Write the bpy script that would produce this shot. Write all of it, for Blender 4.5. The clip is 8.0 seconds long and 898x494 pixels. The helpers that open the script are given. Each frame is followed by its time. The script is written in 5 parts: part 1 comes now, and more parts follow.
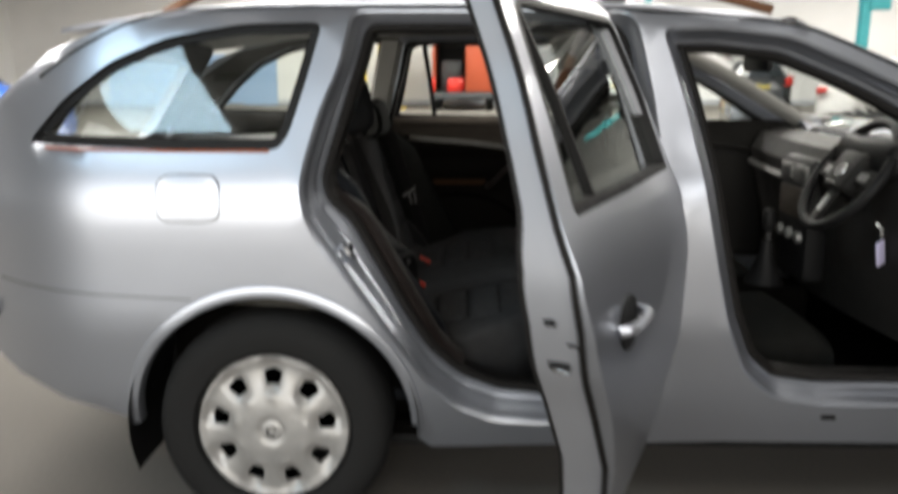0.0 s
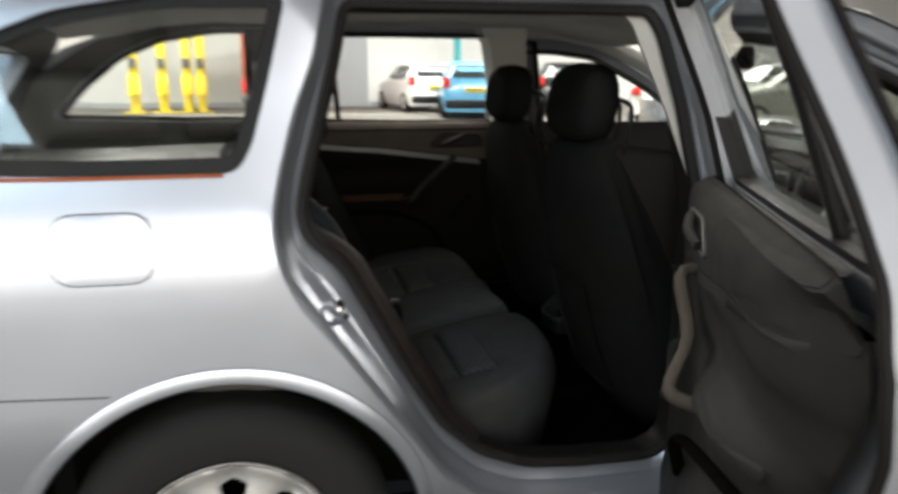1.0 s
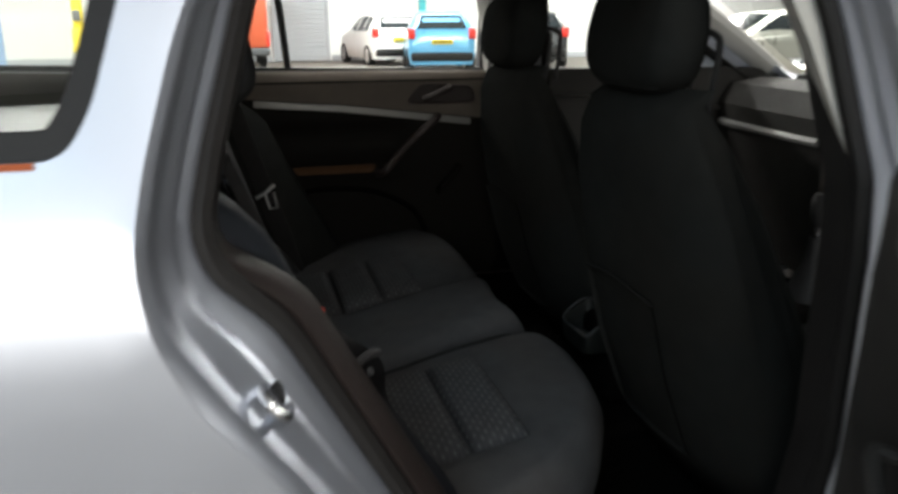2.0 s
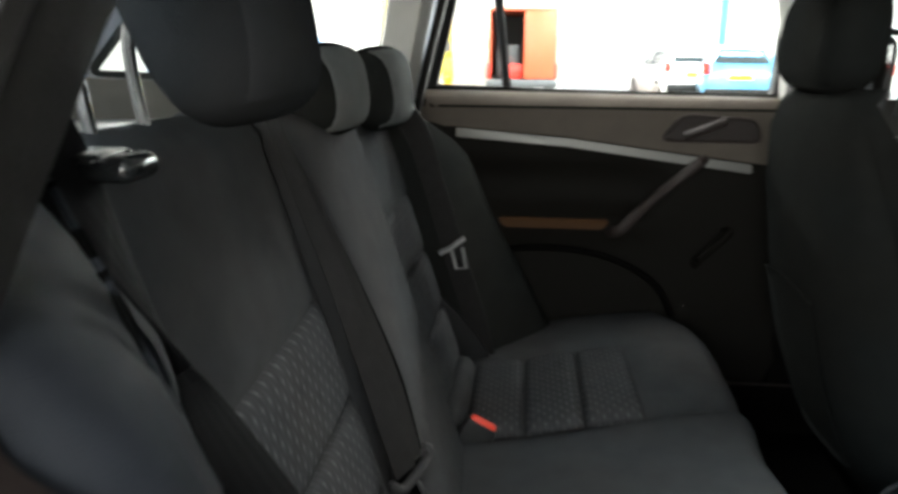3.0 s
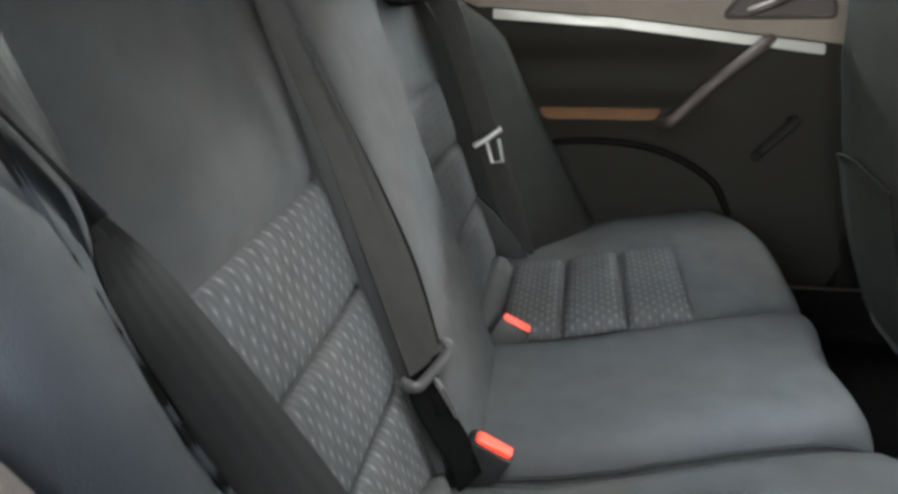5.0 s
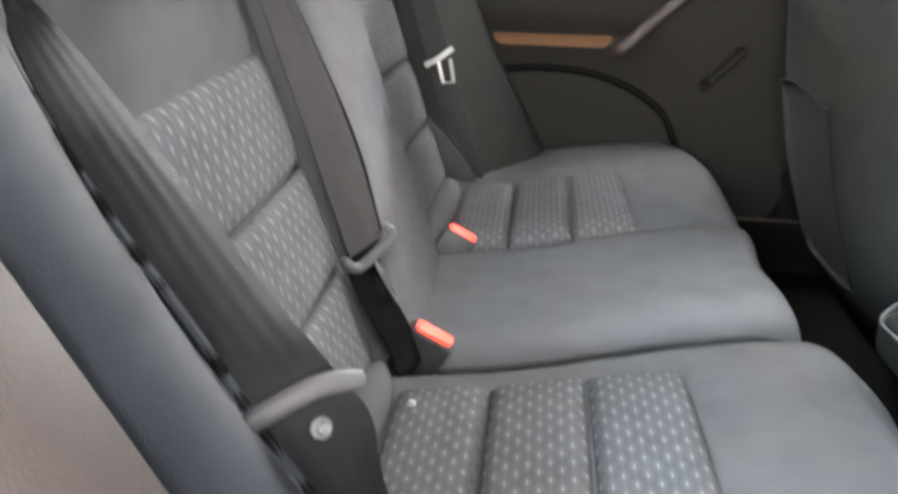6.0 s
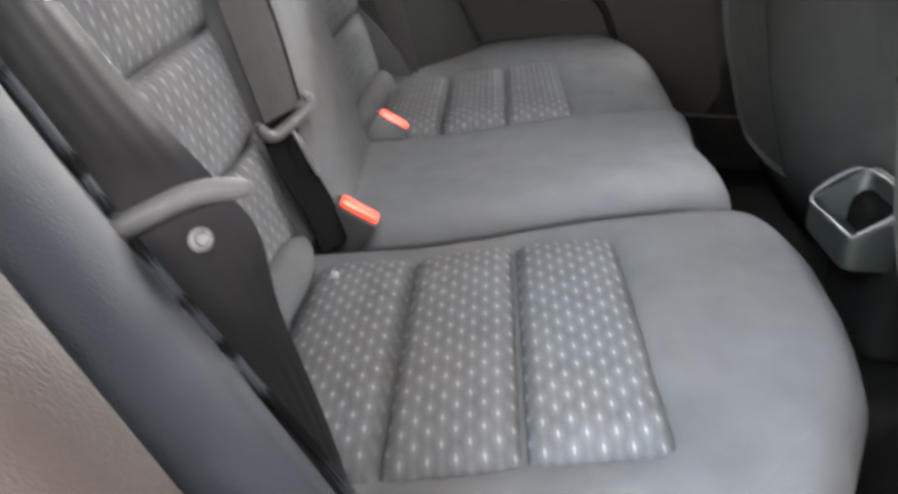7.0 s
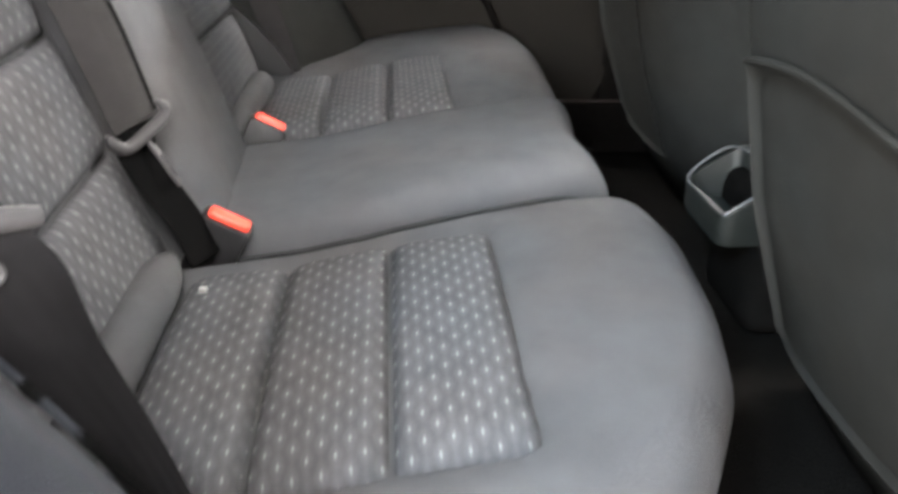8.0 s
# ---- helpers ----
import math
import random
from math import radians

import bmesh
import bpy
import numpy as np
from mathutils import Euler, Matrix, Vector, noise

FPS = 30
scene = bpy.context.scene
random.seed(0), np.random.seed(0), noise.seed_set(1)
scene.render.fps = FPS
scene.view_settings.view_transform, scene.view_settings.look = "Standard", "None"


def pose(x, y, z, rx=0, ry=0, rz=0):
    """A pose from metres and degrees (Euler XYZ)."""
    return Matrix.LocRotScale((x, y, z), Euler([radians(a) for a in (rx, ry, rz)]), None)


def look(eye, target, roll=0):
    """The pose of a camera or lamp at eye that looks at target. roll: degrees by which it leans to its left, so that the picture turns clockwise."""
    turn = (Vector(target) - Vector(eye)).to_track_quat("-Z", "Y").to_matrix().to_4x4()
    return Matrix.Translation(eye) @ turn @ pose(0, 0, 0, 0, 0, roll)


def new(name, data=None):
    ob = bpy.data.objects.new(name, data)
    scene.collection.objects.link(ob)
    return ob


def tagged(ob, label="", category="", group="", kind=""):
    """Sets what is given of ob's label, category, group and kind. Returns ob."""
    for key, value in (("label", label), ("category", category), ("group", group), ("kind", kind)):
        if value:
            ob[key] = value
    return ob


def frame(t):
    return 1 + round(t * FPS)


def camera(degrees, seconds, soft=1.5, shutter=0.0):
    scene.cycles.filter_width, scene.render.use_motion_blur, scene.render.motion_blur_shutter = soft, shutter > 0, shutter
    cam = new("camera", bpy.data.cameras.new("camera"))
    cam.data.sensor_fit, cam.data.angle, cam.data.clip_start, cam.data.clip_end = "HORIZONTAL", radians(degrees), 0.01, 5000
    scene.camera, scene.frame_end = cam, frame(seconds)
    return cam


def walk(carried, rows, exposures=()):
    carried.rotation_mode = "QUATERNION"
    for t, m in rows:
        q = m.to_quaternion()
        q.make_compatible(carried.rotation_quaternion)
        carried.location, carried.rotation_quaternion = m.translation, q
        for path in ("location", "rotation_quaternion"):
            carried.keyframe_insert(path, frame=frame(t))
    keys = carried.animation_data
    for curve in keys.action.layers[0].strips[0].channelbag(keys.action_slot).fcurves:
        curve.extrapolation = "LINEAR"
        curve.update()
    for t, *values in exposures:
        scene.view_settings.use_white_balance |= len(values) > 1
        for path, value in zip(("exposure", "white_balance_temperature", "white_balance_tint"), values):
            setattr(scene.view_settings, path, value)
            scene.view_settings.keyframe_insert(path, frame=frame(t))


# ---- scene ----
from mathutils.geometry import delaunay_2d_cdt

cam = camera(59.2, 8.0, soft=3.2, shutter=0.6)
PATH = [
    (0, (0.522, -1.928, 1.253), (0.471, 0.022, 0.814), -0.1),
    (0.3, (0.38, -1.824, 1.264), (0.454, 0.146, 0.932), -0.7),
    (0.5, (0.294, -1.716, 1.27), (0.488, 0.24, 0.902), -0.9),
    (1, (0.103, -1.378, 1.231), (0.531, 0.527, 0.797), 0.1),
    (1.2, (0.107, -1.246, 1.218), (0.616, 0.63, 0.746), 0.3),
    (2.3, (0.252, -0.536, 1.151), (0.723, 1.325, 0.588), -1.1),
    (2.5, (0.298, -0.412, 1.135), (0.568, 1.488, 0.57), -0.5),
    (2.8, (0.369, -0.212, 1.12), (0.334, 1.725, 0.607), 0.3),
    (3, (0.398, -0.139, 1.114), (0.224, 1.798, 0.65), 0.6),
    (3.5, (0.43, -0.048, 1.106), (0.138, 1.876, 0.644), -0.8),
    (4, (0.428, -0.03, 1.09), (0.103, 1.864, 0.536), -0.6),
    (4.5, (0.425, -0.028, 1.069), (0.103, 1.841, 0.433), -1.0),
    (5.8, (0.441, -0.068, 0.974), (0.221, 1.79, 0.268), 1.0),
    (6, (0.447, -0.069, 0.955), (0.256, 1.781, 0.218), 1.5),
    (6.5, (0.458, -0.064, 0.911), (0.323, 1.758, 0.098), 2.1),
    (7, (0.477, -0.063, 0.884), (0.418, 1.726, -0.009), 2.2),
    (7.5, (0.502, -0.06, 0.871), (0.553, 1.71, -0.059), 1.9),
    (8, (0.522, -0.046, 0.886), (0.667, 1.732, -0.018), 1.3),
]
walk(cam, [(t, look(e, g, r)) for t, e, g, r in PATH],
     [(0, 0.38, 6850, 10), (1.2, 0.68, 6850, 10), (2.3, 1.1, 6550, 8), (2.6, 1.45, 6500, 7), (3.0, 2.3, 6400, 5), (3.5, 2.95, 6300, 2), (4.0, 3.45, 6250, 1), (4.7, 3.9, 6250, 3), (5.8, 4.92, 6500, 12), (6.5, 5.03, 6500, 13), (8.0, 4.78, 6700, 14)])

# ---- light ----
world = bpy.data.worlds.new("hall_world")
world.use_nodes = True
scene.world = world
wn = world.node_tree.nodes
sky = wn.new("ShaderNodeTexSky")
sky.sky_type, sky.sun_disc, sky.sun_elevation, sky.sun_rotation = "NISHITA", False, radians(40), radians(160)
world.node_tree.links.new(sky.outputs[0], wn["Background"].inputs[0])
wn["Background"].inputs[1].default_value = 0.1


def area_lamp(name, m, sx, sy, watts, colour=(1, 1, 1)):
    data = bpy.data.lights.new(name, "AREA")
    data.shape, data.size, data.size_y, data.energy, data.color = "RECTANGLE", sx, sy, watts, colour
    ob = new(name, data)
    ob.matrix_world = m
    return ob


CEIL = 5.6
for lx, ly, lw in ( (-5.0, 3.0, 420), (4.5, 3.0, 160), (-5.0, 11.0, 780), (4.5, 11.0, 780), (14.0, 4.0, 350), (14.0, 14.0, 450), (-5.0, 20.0, 850), (5.0, 20.0, 850), (15.0, 22.0, 600)):
    area_lamp("rooflight_glow", pose(lx, ly, CEIL - 0.32), 6.5, 1.5, lw, (1.0, 0.985, 0.96))

# first lamp: mirrored in the quarter glass; second: added unseen to light the seats
for lx, lw, tint in ((-3.0, 90, (0.58, 0.82, 1.0)), (1.3, 60, (1.0, 0.985, 0.96))):
    area_lamp("rooflight_glow", pose(lx, -4.2, CEIL - 0.32), 1.8, 2.1, lw, tint)
# unseen doorway added behind the viewer; its lamp lights the near side
DOOR_X0, DOOR_X1, DOOR_H = -7.5, 3.5, 4.2
area_lamp("added_door_daylight", pose((DOOR_X0 + DOOR_X1) / 2, -8.0 + 0.02, DOOR_H / 2, 90, 0, 0), DOOR_X1 - DOOR_X0, DOOR_H - 0.04, 340, (1.0, 0.985, 0.96))

# ---- materials ----


def material(name, colour, rough=0.5, metal=0.0, vary=0.12, scale=8.0, bump=0.0, fine=300.0, coat=0.0, spec=0.5, emit=0.0, rough_vary=0.1, drift=0.0):
    m = bpy.data.materials.new(name)
    m.use_nodes = True
    nt, b = m.node_tree, m.node_tree.nodes["Principled BSDF"]
    b.inputs["Metallic"].default_value = metal
    b.inputs["Coat Weight"].default_value = coat
    b.inputs["Coat Roughness"].default_value = 0.06
    b.inputs["Specular IOR Level"].default_value = spec
    tc = nt.nodes.new("ShaderNodeTexCoord")
    big = nt.nodes.new("ShaderNodeTexNoise")
    big.inputs["Scale"].default_value, big.inputs["Detail"].default_value = scale, 6.0
    nt.links.new(tc.outputs["Object"], big.inputs["Vector"])
    small = nt.nodes.new("ShaderNodeTexNoise")
    small.inputs["Scale"].default_value, small.inputs["Detail"].default_value = fine, 2.0
    nt.links.new(tc.outputs["Object"], small.inputs["Vector"])
    mid = nt.nodes.new("ShaderNodeMath")
    mid.operation = "MULTIPLY_ADD"
    mid.inputs[1].default_value, mid.inputs[2].default_value = 0.35, 0.0
    nt.links.new(small.outputs[0], mid.inputs[0])
    add = nt.nodes.new("ShaderNodeMath")
    add.operation = "MULTIPLY_ADD"
    add.inputs[1].default_value = 0.65
    nt.links.new(big.outputs[0], add.inputs[0])
    nt.links.new(mid.outputs[0], add.inputs[2])
    ramp = nt.nodes.new("ShaderNodeMapRange")
    ramp.inputs[1].default_value, ramp.inputs[2].default_value = 0.3, 0.7
    ramp.inputs[3].default_value, ramp.inputs[4].default_value = 1 - vary, 1 + vary
    nt.links.new(add.outputs[0], ramp.inputs[0])
    mul = nt.nodes.new("ShaderNodeMix")
    mul.data_type, mul.blend_type = "RGBA", "MULTIPLY"
    mul.inputs[0].default_value = 1.0
    mul.inputs[6].default_value = (*colour, 1)
    nt.links.new(ramp.outputs[0], mul.inputs[7])
    nt.links.new(mul.outputs[2], b.inputs["Base Color"])
    if drift:
        # slow change between a warmer and a cooler tone, as in worn and brushed cloth
        slow = nt.nodes.new("ShaderNodeTexNoise")
        slow.inputs["Scale"].default_value, slow.inputs["Detail"].default_value = 5.5, 3.0
        nt.links.new(tc.outputs["Object"], slow.inputs["Vector"])
        span = nt.nodes.new("ShaderNodeMapRange")
        span.inputs[1].default_value, span.inputs[2].default_value = 0.35, 0.65
        nt.links.new(slow.outputs[0], span.inputs[0])
        tone = nt.nodes.new("ShaderNodeMix")
        tone.data_type = "RGBA"
        tone.inputs[6].default_value = (1 - drift, 1.0, 1 + drift * 0.8, 1)
        tone.inputs[7].default_value = (1 + drift, 0.99, 1 - drift, 1)
        nt.links.new(span.outputs[0], tone.inputs[0])
        both = nt.nodes.new("ShaderNodeMix")
        both.data_type, both.blend_type = "RGBA", "MULTIPLY"
        both.inputs[0].default_value = 1.0
        nt.links.new(mul.outputs[2], both.inputs[6])
        nt.links.new(tone.outputs[2], both.inputs[7])
        nt.links.new(both.outputs[2], b.inputs["Base Color"])
    rr = nt.nodes.new("ShaderNodeMapRange")
    rr.inputs[1].default_value, rr.inputs[2].default_value = 0.3, 0.7
    rr.inputs[3].default_value, rr.inputs[4].default_value = max(0.0, rough - rough_vary * rough), min(1.0, rough + rough_vary * rough)
    nt.links.new(big.outputs[0], rr.inputs[0])
    nt.links.new(rr.outputs[0], b.inputs["Roughness"])
    if bump:
        bn = nt.nodes.new("ShaderNodeBump")
        bn.inputs["Strength"].default_value, bn.inputs["Distance"].default_value = bump, 0.002
        nt.links.new(small.outputs[0], bn.inputs["Height"])
        nt.links.new(bn.outputs[0], b.inputs["Normal"])
    if emit:
        b.inputs["Emission Color"].default_value, b.inputs["Emission Strength"].default_value = (*colour, 1), emit
    return m


def glass(name, tint, rough=0.0):
    m = bpy.data.materials.new(name)
    m.use_nodes = True
    b = m.node_tree.nodes["Principled BSDF"]
    b.inputs["Base Color"].default_value = (*tint, 1)
    b.inputs["Transmission Weight"].default_value = 1.0
    b.inputs["Roughness"].default_value, b.inputs["IOR"].default_value = rough, 1.45
    return m


def dashed_cloth(name, colour, thread):
    """Seat cloth with rows of short pale stitches, staggered from row to row, laid by the UV map in metres."""
    m = material(name, colour, 0.95, 0, 0.18, 40, 0.6, 900, spec=0.0, drift=0.03)
    nt, b = m.node_tree, m.node_tree.nodes["Principled BSDF"]
    link = nt.links.new

    def math_node(op, a, c=None):
        n = nt.nodes.new("ShaderNodeMath")
        n.operation = op
        for i, v in enumerate((a, c)):
            if v is None:
                continue
            if isinstance(v, (int, float)):
                n.inputs[i].default_value = v
            else:
                link(v, n.inputs[i])
        return n.outputs[0]

    uv = nt.nodes.new("ShaderNodeUVMap")
    sep = nt.nodes.new("ShaderNodeSeparateXYZ")
    link(uv.outputs[0], sep.inputs[0])
    u = math_node("DIVIDE", sep.outputs[0], 0.0098)
    row = math_node("MODULO", math_node("FLOOR", u), 2.0)
    v = math_node("ADD", math_node("DIVIDE", sep.outputs[1], 0.0245), math_node("MULTIPLY", row, 0.5))
    fu = math_node("ABSOLUTE", math_node("SUBTRACT", math_node("FRACT", u), 0.5))
    fv = math_node("ABSOLUTE", math_node("SUBTRACT", math_node("FRACT", v), 0.5))

    def ramp_node(value, a, c, lo, hi):
        n = nt.nodes.new("ShaderNodeMapRange")
        n.interpolation_type = "SMOOTHSTEP"
        link(value, n.inputs[0])
        for k, q in enumerate((a, c, lo, hi)):
            n.inputs[k + 1].default_value = q
        return n.outputs[0]

    # stitch: a slim lozenge; weave: shade painted into the hollows midway between stitches
    mask = ramp_node(math_node("ADD", math_node("DIVIDE", fu, 0.13), math_node("DIVIDE", fv, 0.22)), 0.5, 1.05, 1.0, 0.0)
    hollow = ramp_node(math_node("ADD", math_node("DIVIDE", fu, 0.5), math_node("DIVIDE", fv, 0.5)), 0.2, 1.6, 0.98, 0.74)
    shade = nt.nodes.new("ShaderNodeMix")
    shade.data_type, shade.blend_type = "RGBA", "MULTIPLY"
    shade.inputs[0].default_value = 1.0
    old = b.inputs["Base Color"].links[0].from_socket
    link(old, shade.inputs[6])
    link(hollow, shade.inputs[7])
    mix = nt.nodes.new("ShaderNodeMix")
    mix.data_type = "RGBA"
    link(mask, mix.inputs[0])
    link(shade.outputs[2], mix.inputs[6])
    mix.inputs[7].default_value = (*thread, 1)
    link(mix.outputs[2], b.inputs["Base Color"])
    relief = nt.nodes.new("ShaderNodeBump")
    relief.inputs["Strength"].default_value, relief.inputs["Distance"].default_value = 0.3, 0.0015
    link(hollow, relief.inputs["Height"])
    link(b.inputs["Normal"].links[0].from_socket, relief.inputs["Normal"])
    link(relief.outputs[0], b.inputs["Normal"])
    return m


def webbing(name, colour):
    """Woven belt: fine ribs along its length and a soft sheen."""
    m = material(name, colour, 0.5, 0, 0.15, 60, 0.0, 900, spec=0.015)
    nt, b = m.node_tree, m.node_tree.nodes["Principled BSDF"]
    uv = nt.nodes.new("ShaderNodeUVMap")
    wave = nt.nodes.new("ShaderNodeTexWave")
    wave.bands_direction = "X"
    wave.inputs["Scale"].default_value = 0.75
    wave.inputs["Distortion"].default_value = 0.3
    bump = nt.nodes.new("ShaderNodeBump")
    bump.inputs["Strength"].default_value, bump.inputs["Distance"].default_value = 0.09, 0.002
    nt.links.new(uv.outputs[0], wave.inputs["Vector"])
    nt.links.new(wave.outputs["Color"], bump.inputs["Height"])
    nt.links.new(bump.outputs["Normal"], b.inputs["Normal"])
    return m


PAINT = material("silver_paint", (0.50, 0.527, 0.59), 0.36, 0.88, 0.03, 3, 0.02, 1500, coat=0.3)
# darker copy of the body paint, with shade put into its colour
SHADED_PAINT = material("shaded_inner_door_paint", (0.33, 0.34, 0.37), 0.5, 0.35, 0.06, 6, 0.05, 900, coat=0.1)
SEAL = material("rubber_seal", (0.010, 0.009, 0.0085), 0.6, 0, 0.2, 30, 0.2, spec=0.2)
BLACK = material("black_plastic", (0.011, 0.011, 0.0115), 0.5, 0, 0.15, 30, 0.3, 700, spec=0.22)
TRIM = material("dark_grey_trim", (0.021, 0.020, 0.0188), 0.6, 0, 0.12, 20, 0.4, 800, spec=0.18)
# warm glow on the far armrest, put into its colour
ARMREST_GLOW = material("tan_armrest_glow", (0.042, 0.019, 0.007), 0.6, 0, 0.12, 20, 0.4, 800, spec=0.1)
# far lower card, with its shade put into the colour
CARD_LOW_SHADED = material("shaded_lower_door_card", (0.0060, 0.0053, 0.0043), 0.65, 0, 0.12, 20, 0.4, 800, spec=0.05)
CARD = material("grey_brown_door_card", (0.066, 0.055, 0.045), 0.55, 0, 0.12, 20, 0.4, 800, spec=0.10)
TRIM_WARM = material("brown_grey_trim", (0.0170, 0.0122, 0.0110), 0.55, 0, 0.12, 20, 0.4, 800, spec=0.2)
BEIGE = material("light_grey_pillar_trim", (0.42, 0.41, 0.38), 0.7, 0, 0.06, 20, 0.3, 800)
HEADLINE = material("headliner_cloth", (0.55, 0.535, 0.50), 0.95, 0, 0.08, 30, 0.5, 900)
BOOT_TRIM = material("grey_boot_lining", (0.075, 0.072, 0.064), 0.8, 0, 0.12, 20, 0.4, 700, spec=0.1)
LEATHERETTE = material("grey_cover_vinyl", (0.045, 0.045, 0.043), 0.45, 0, 0.1, 12, 0.3, 500, spec=0.4)
# carpet; on other parts it holds the footwell's shade in its colour
CARPET_AND_SHADE = material("black_carpet_and_shade", (0.0040, 0.0037, 0.0034), 1.0, 0, 0.3, 60, 1.0, 500, spec=0.0)
# near black that stands for shade in the gaps beside the belts
SHADE_BLACK = material("shade_black", (0.003, 0.003, 0.003), 1.0, 0, 0.1, 60, spec=0.0)
BUTTON = material("pale_grey_button", (0.055, 0.055, 0.056), 0.5, 0, 0.08, 40, spec=0.2)
STRIP = material("satin_door_strip", (0.13, 0.127, 0.12), 0.5, 0.8, 0.05, 40)
CLOTH = material("plain_grey_seat_cloth", (0.046, 0.0465, 0.048), 0.92, 0, 0.14, 25, 0.7, 1100, spec=0.0, drift=0.035)
# front seat cloth; also the shade on far headrest sides and far bolster
SEATBACK_AND_SHADE = material("charcoal_seat_back_and_shaded_cloth", (0.0130, 0.0135, 0.0128), 0.95, 0, 0.14, 25, 0.7, 1100, spec=0.0, drift=0.035)
CLOTH_DARK = material("dark_seat_side_cloth", (0.025, 0.0255, 0.0265), 0.92, 0, 0.14, 25, 0.7, 1100, spec=0.0, drift=0.035)
# headrest cloth with the light on its face put into the colour
CLOTH_LIT = material("lit_headrest_cloth", (0.082, 0.086, 0.085), 0.92, 0, 0.14, 25, 0.7, 1100, spec=0.0, drift=0.035)
DASHED = dashed_cloth("dashed_seat_cloth", (0.054, 0.0545, 0.057), (0.115, 0.115, 0.118))
# side pad with the door's bluish daylight put into its colour
SIDE_PAD_DAYLIT = material("daylit_blue_grey_side_pad", (0.0138, 0.0156, 0.0192), 0.6, 0, 0.12, 20, 0.4, 900, spec=0.06)
TONGUE = material("grey_tongue_plastic", (0.030, 0.029, 0.030), 0.6, 0, 0.1, 30, spec=0.09)
# one webbing in two tones: shade on the near belt, light on the others
WEB_SHADED = webbing("shaded_belt_webbing", (0.0068, 0.0066, 0.0070))
WEB_LIT = webbing("lit_belt_webbing", (0.0188, 0.0178, 0.0176))
RED = material("red_buckle_plastic", (0.75, 0.05, 0.025), 0.4, 0, 0.08, 40)
CHROME = material("bright_metal", (0.62, 0.62, 0.63), 0.25, 1.0, 0.06, 40)
SILVER = material("silver_strip_plastic", (0.26, 0.26, 0.255), 0.38, 0.5, 0.05, 40)
HUBCAP = material("silver_hubcap_plastic", (0.42, 0.41, 0.40), 0.38, 0.4, 0.22, 14, 0.08)
TYRE = material("tyre_rubber", (0.013, 0.013, 0.013), 0.8, 0, 0.25, 20, 0.4, spec=0.25)
# reddish reflection on the window strip, put into its colour
REDDISH_REFLECTION = material("reddish_reflection_trim", (0.45, 0.12, 0.05), 0.35, 0.3, 0.1, 30)
RAIL = material("brushed_roof_rail", (0.36, 0.35, 0.345), 0.4, 0.7, 0.15, 10)
RAIL_END = material("bronze_rail_end", (0.20, 0.095, 0.05), 0.4, 0.5, 0.15, 10)
RAIL_FOOT = material("grey_rail_foot", (0.10, 0.10, 0.10), 0.5, 0, 0.1, 20)
CONSOLE = material("grey_green_console_plastic", (0.0060, 0.0075, 0.0064), 0.5, 0, 0.08, 30, 0.2)
GLASS = glass("clear_car_glass", (0.93, 0.97, 0.95))
TAG = material("lilac_key_tag", (0.62, 0.58, 0.80), 0.5, 0, 0.05, 40)
# blue of a rooflight mirrored in glass, put on far slats
BLUE_REFLECTION = material("pale_blue_reflection", (0.33, 0.48, 0.70), 0.7, 0, 0.05, 10)
CONCRETE = material("hall_concrete", (0.15, 0.138, 0.122), 0.8, 0, 0.16, 1.2, 0.2, 60)
WALLW = material("white_wall_panel", (0.78, 0.78, 0.77), 0.7, 0, 0.05, 1.0, 0.1, 40)
STEEL = material("ceiling_sheet", (0.62, 0.63, 0.64), 0.5, 0.0, 0.06, 1.0)
GREYDOOR = material("grey_shutter", (0.42, 0.44, 0.47), 0.5, 0.0, 0.06, 2.0)
TEAL = material("teal_column_paint", (0.05, 0.33, 0.36), 0.45, 0, 0.1, 4)
YELLOW = material("yellow_lift_paint", (0.80, 0.62, 0.04), 0.45, 0, 0.1, 4)
ORANGE = material("orange_panel_paint", (0.42, 0.075, 0.03), 0.4, 0, 0.08, 4)
BEAM = material("dark_steel_paint", (0.06, 0.065, 0.07), 0.5, 0.2, 0.12, 6)
LINEW = material("white_floor_paint", (0.75, 0.75, 0.73), 0.6, 0, 0.12, 6)
BLUEPAINT = material("bright_blue_paint", (0.10, 0.36, 0.60), 0.3, 0.1, 0.03, 4, coat=0.6)
BLUEPAINT2 = material("deep_blue_paint", (0.02, 0.12, 0.50), 0.3, 0.1, 0.03, 4, coat=0.6)
WHITEPAINT = material("white_paint", (0.80, 0.80, 0.79), 0.3, 0.0, 0.03, 4, coat=0.6)
BLACKPAINT = material("black_paint", (0.02, 0.022, 0.025), 0.25, 0.0, 0.05, 4, coat=0.6)
SILVERPAINT = material("pale_silver_paint", (0.55, 0.56, 0.50), 0.3, 0.5, 0.03, 4, coat=0.6)
DARKGLASS = material("dark_window_glass", (0.02, 0.025, 0.028), 0.06, 0, 0.05, 4)
LAMPRED = material("red_lamp_plastic", (0.62, 0.03, 0.02), 0.25, 0, 0.05, 10)
LAMPW = material("clear_lamp_plastic", (0.7, 0.7, 0.72), 0.15, 0.2, 0.05, 10)

# ---- building helpers ----
CY = 0.895      # the estate car's middle line; its near side lies at y = 0
ORIGIN = {}


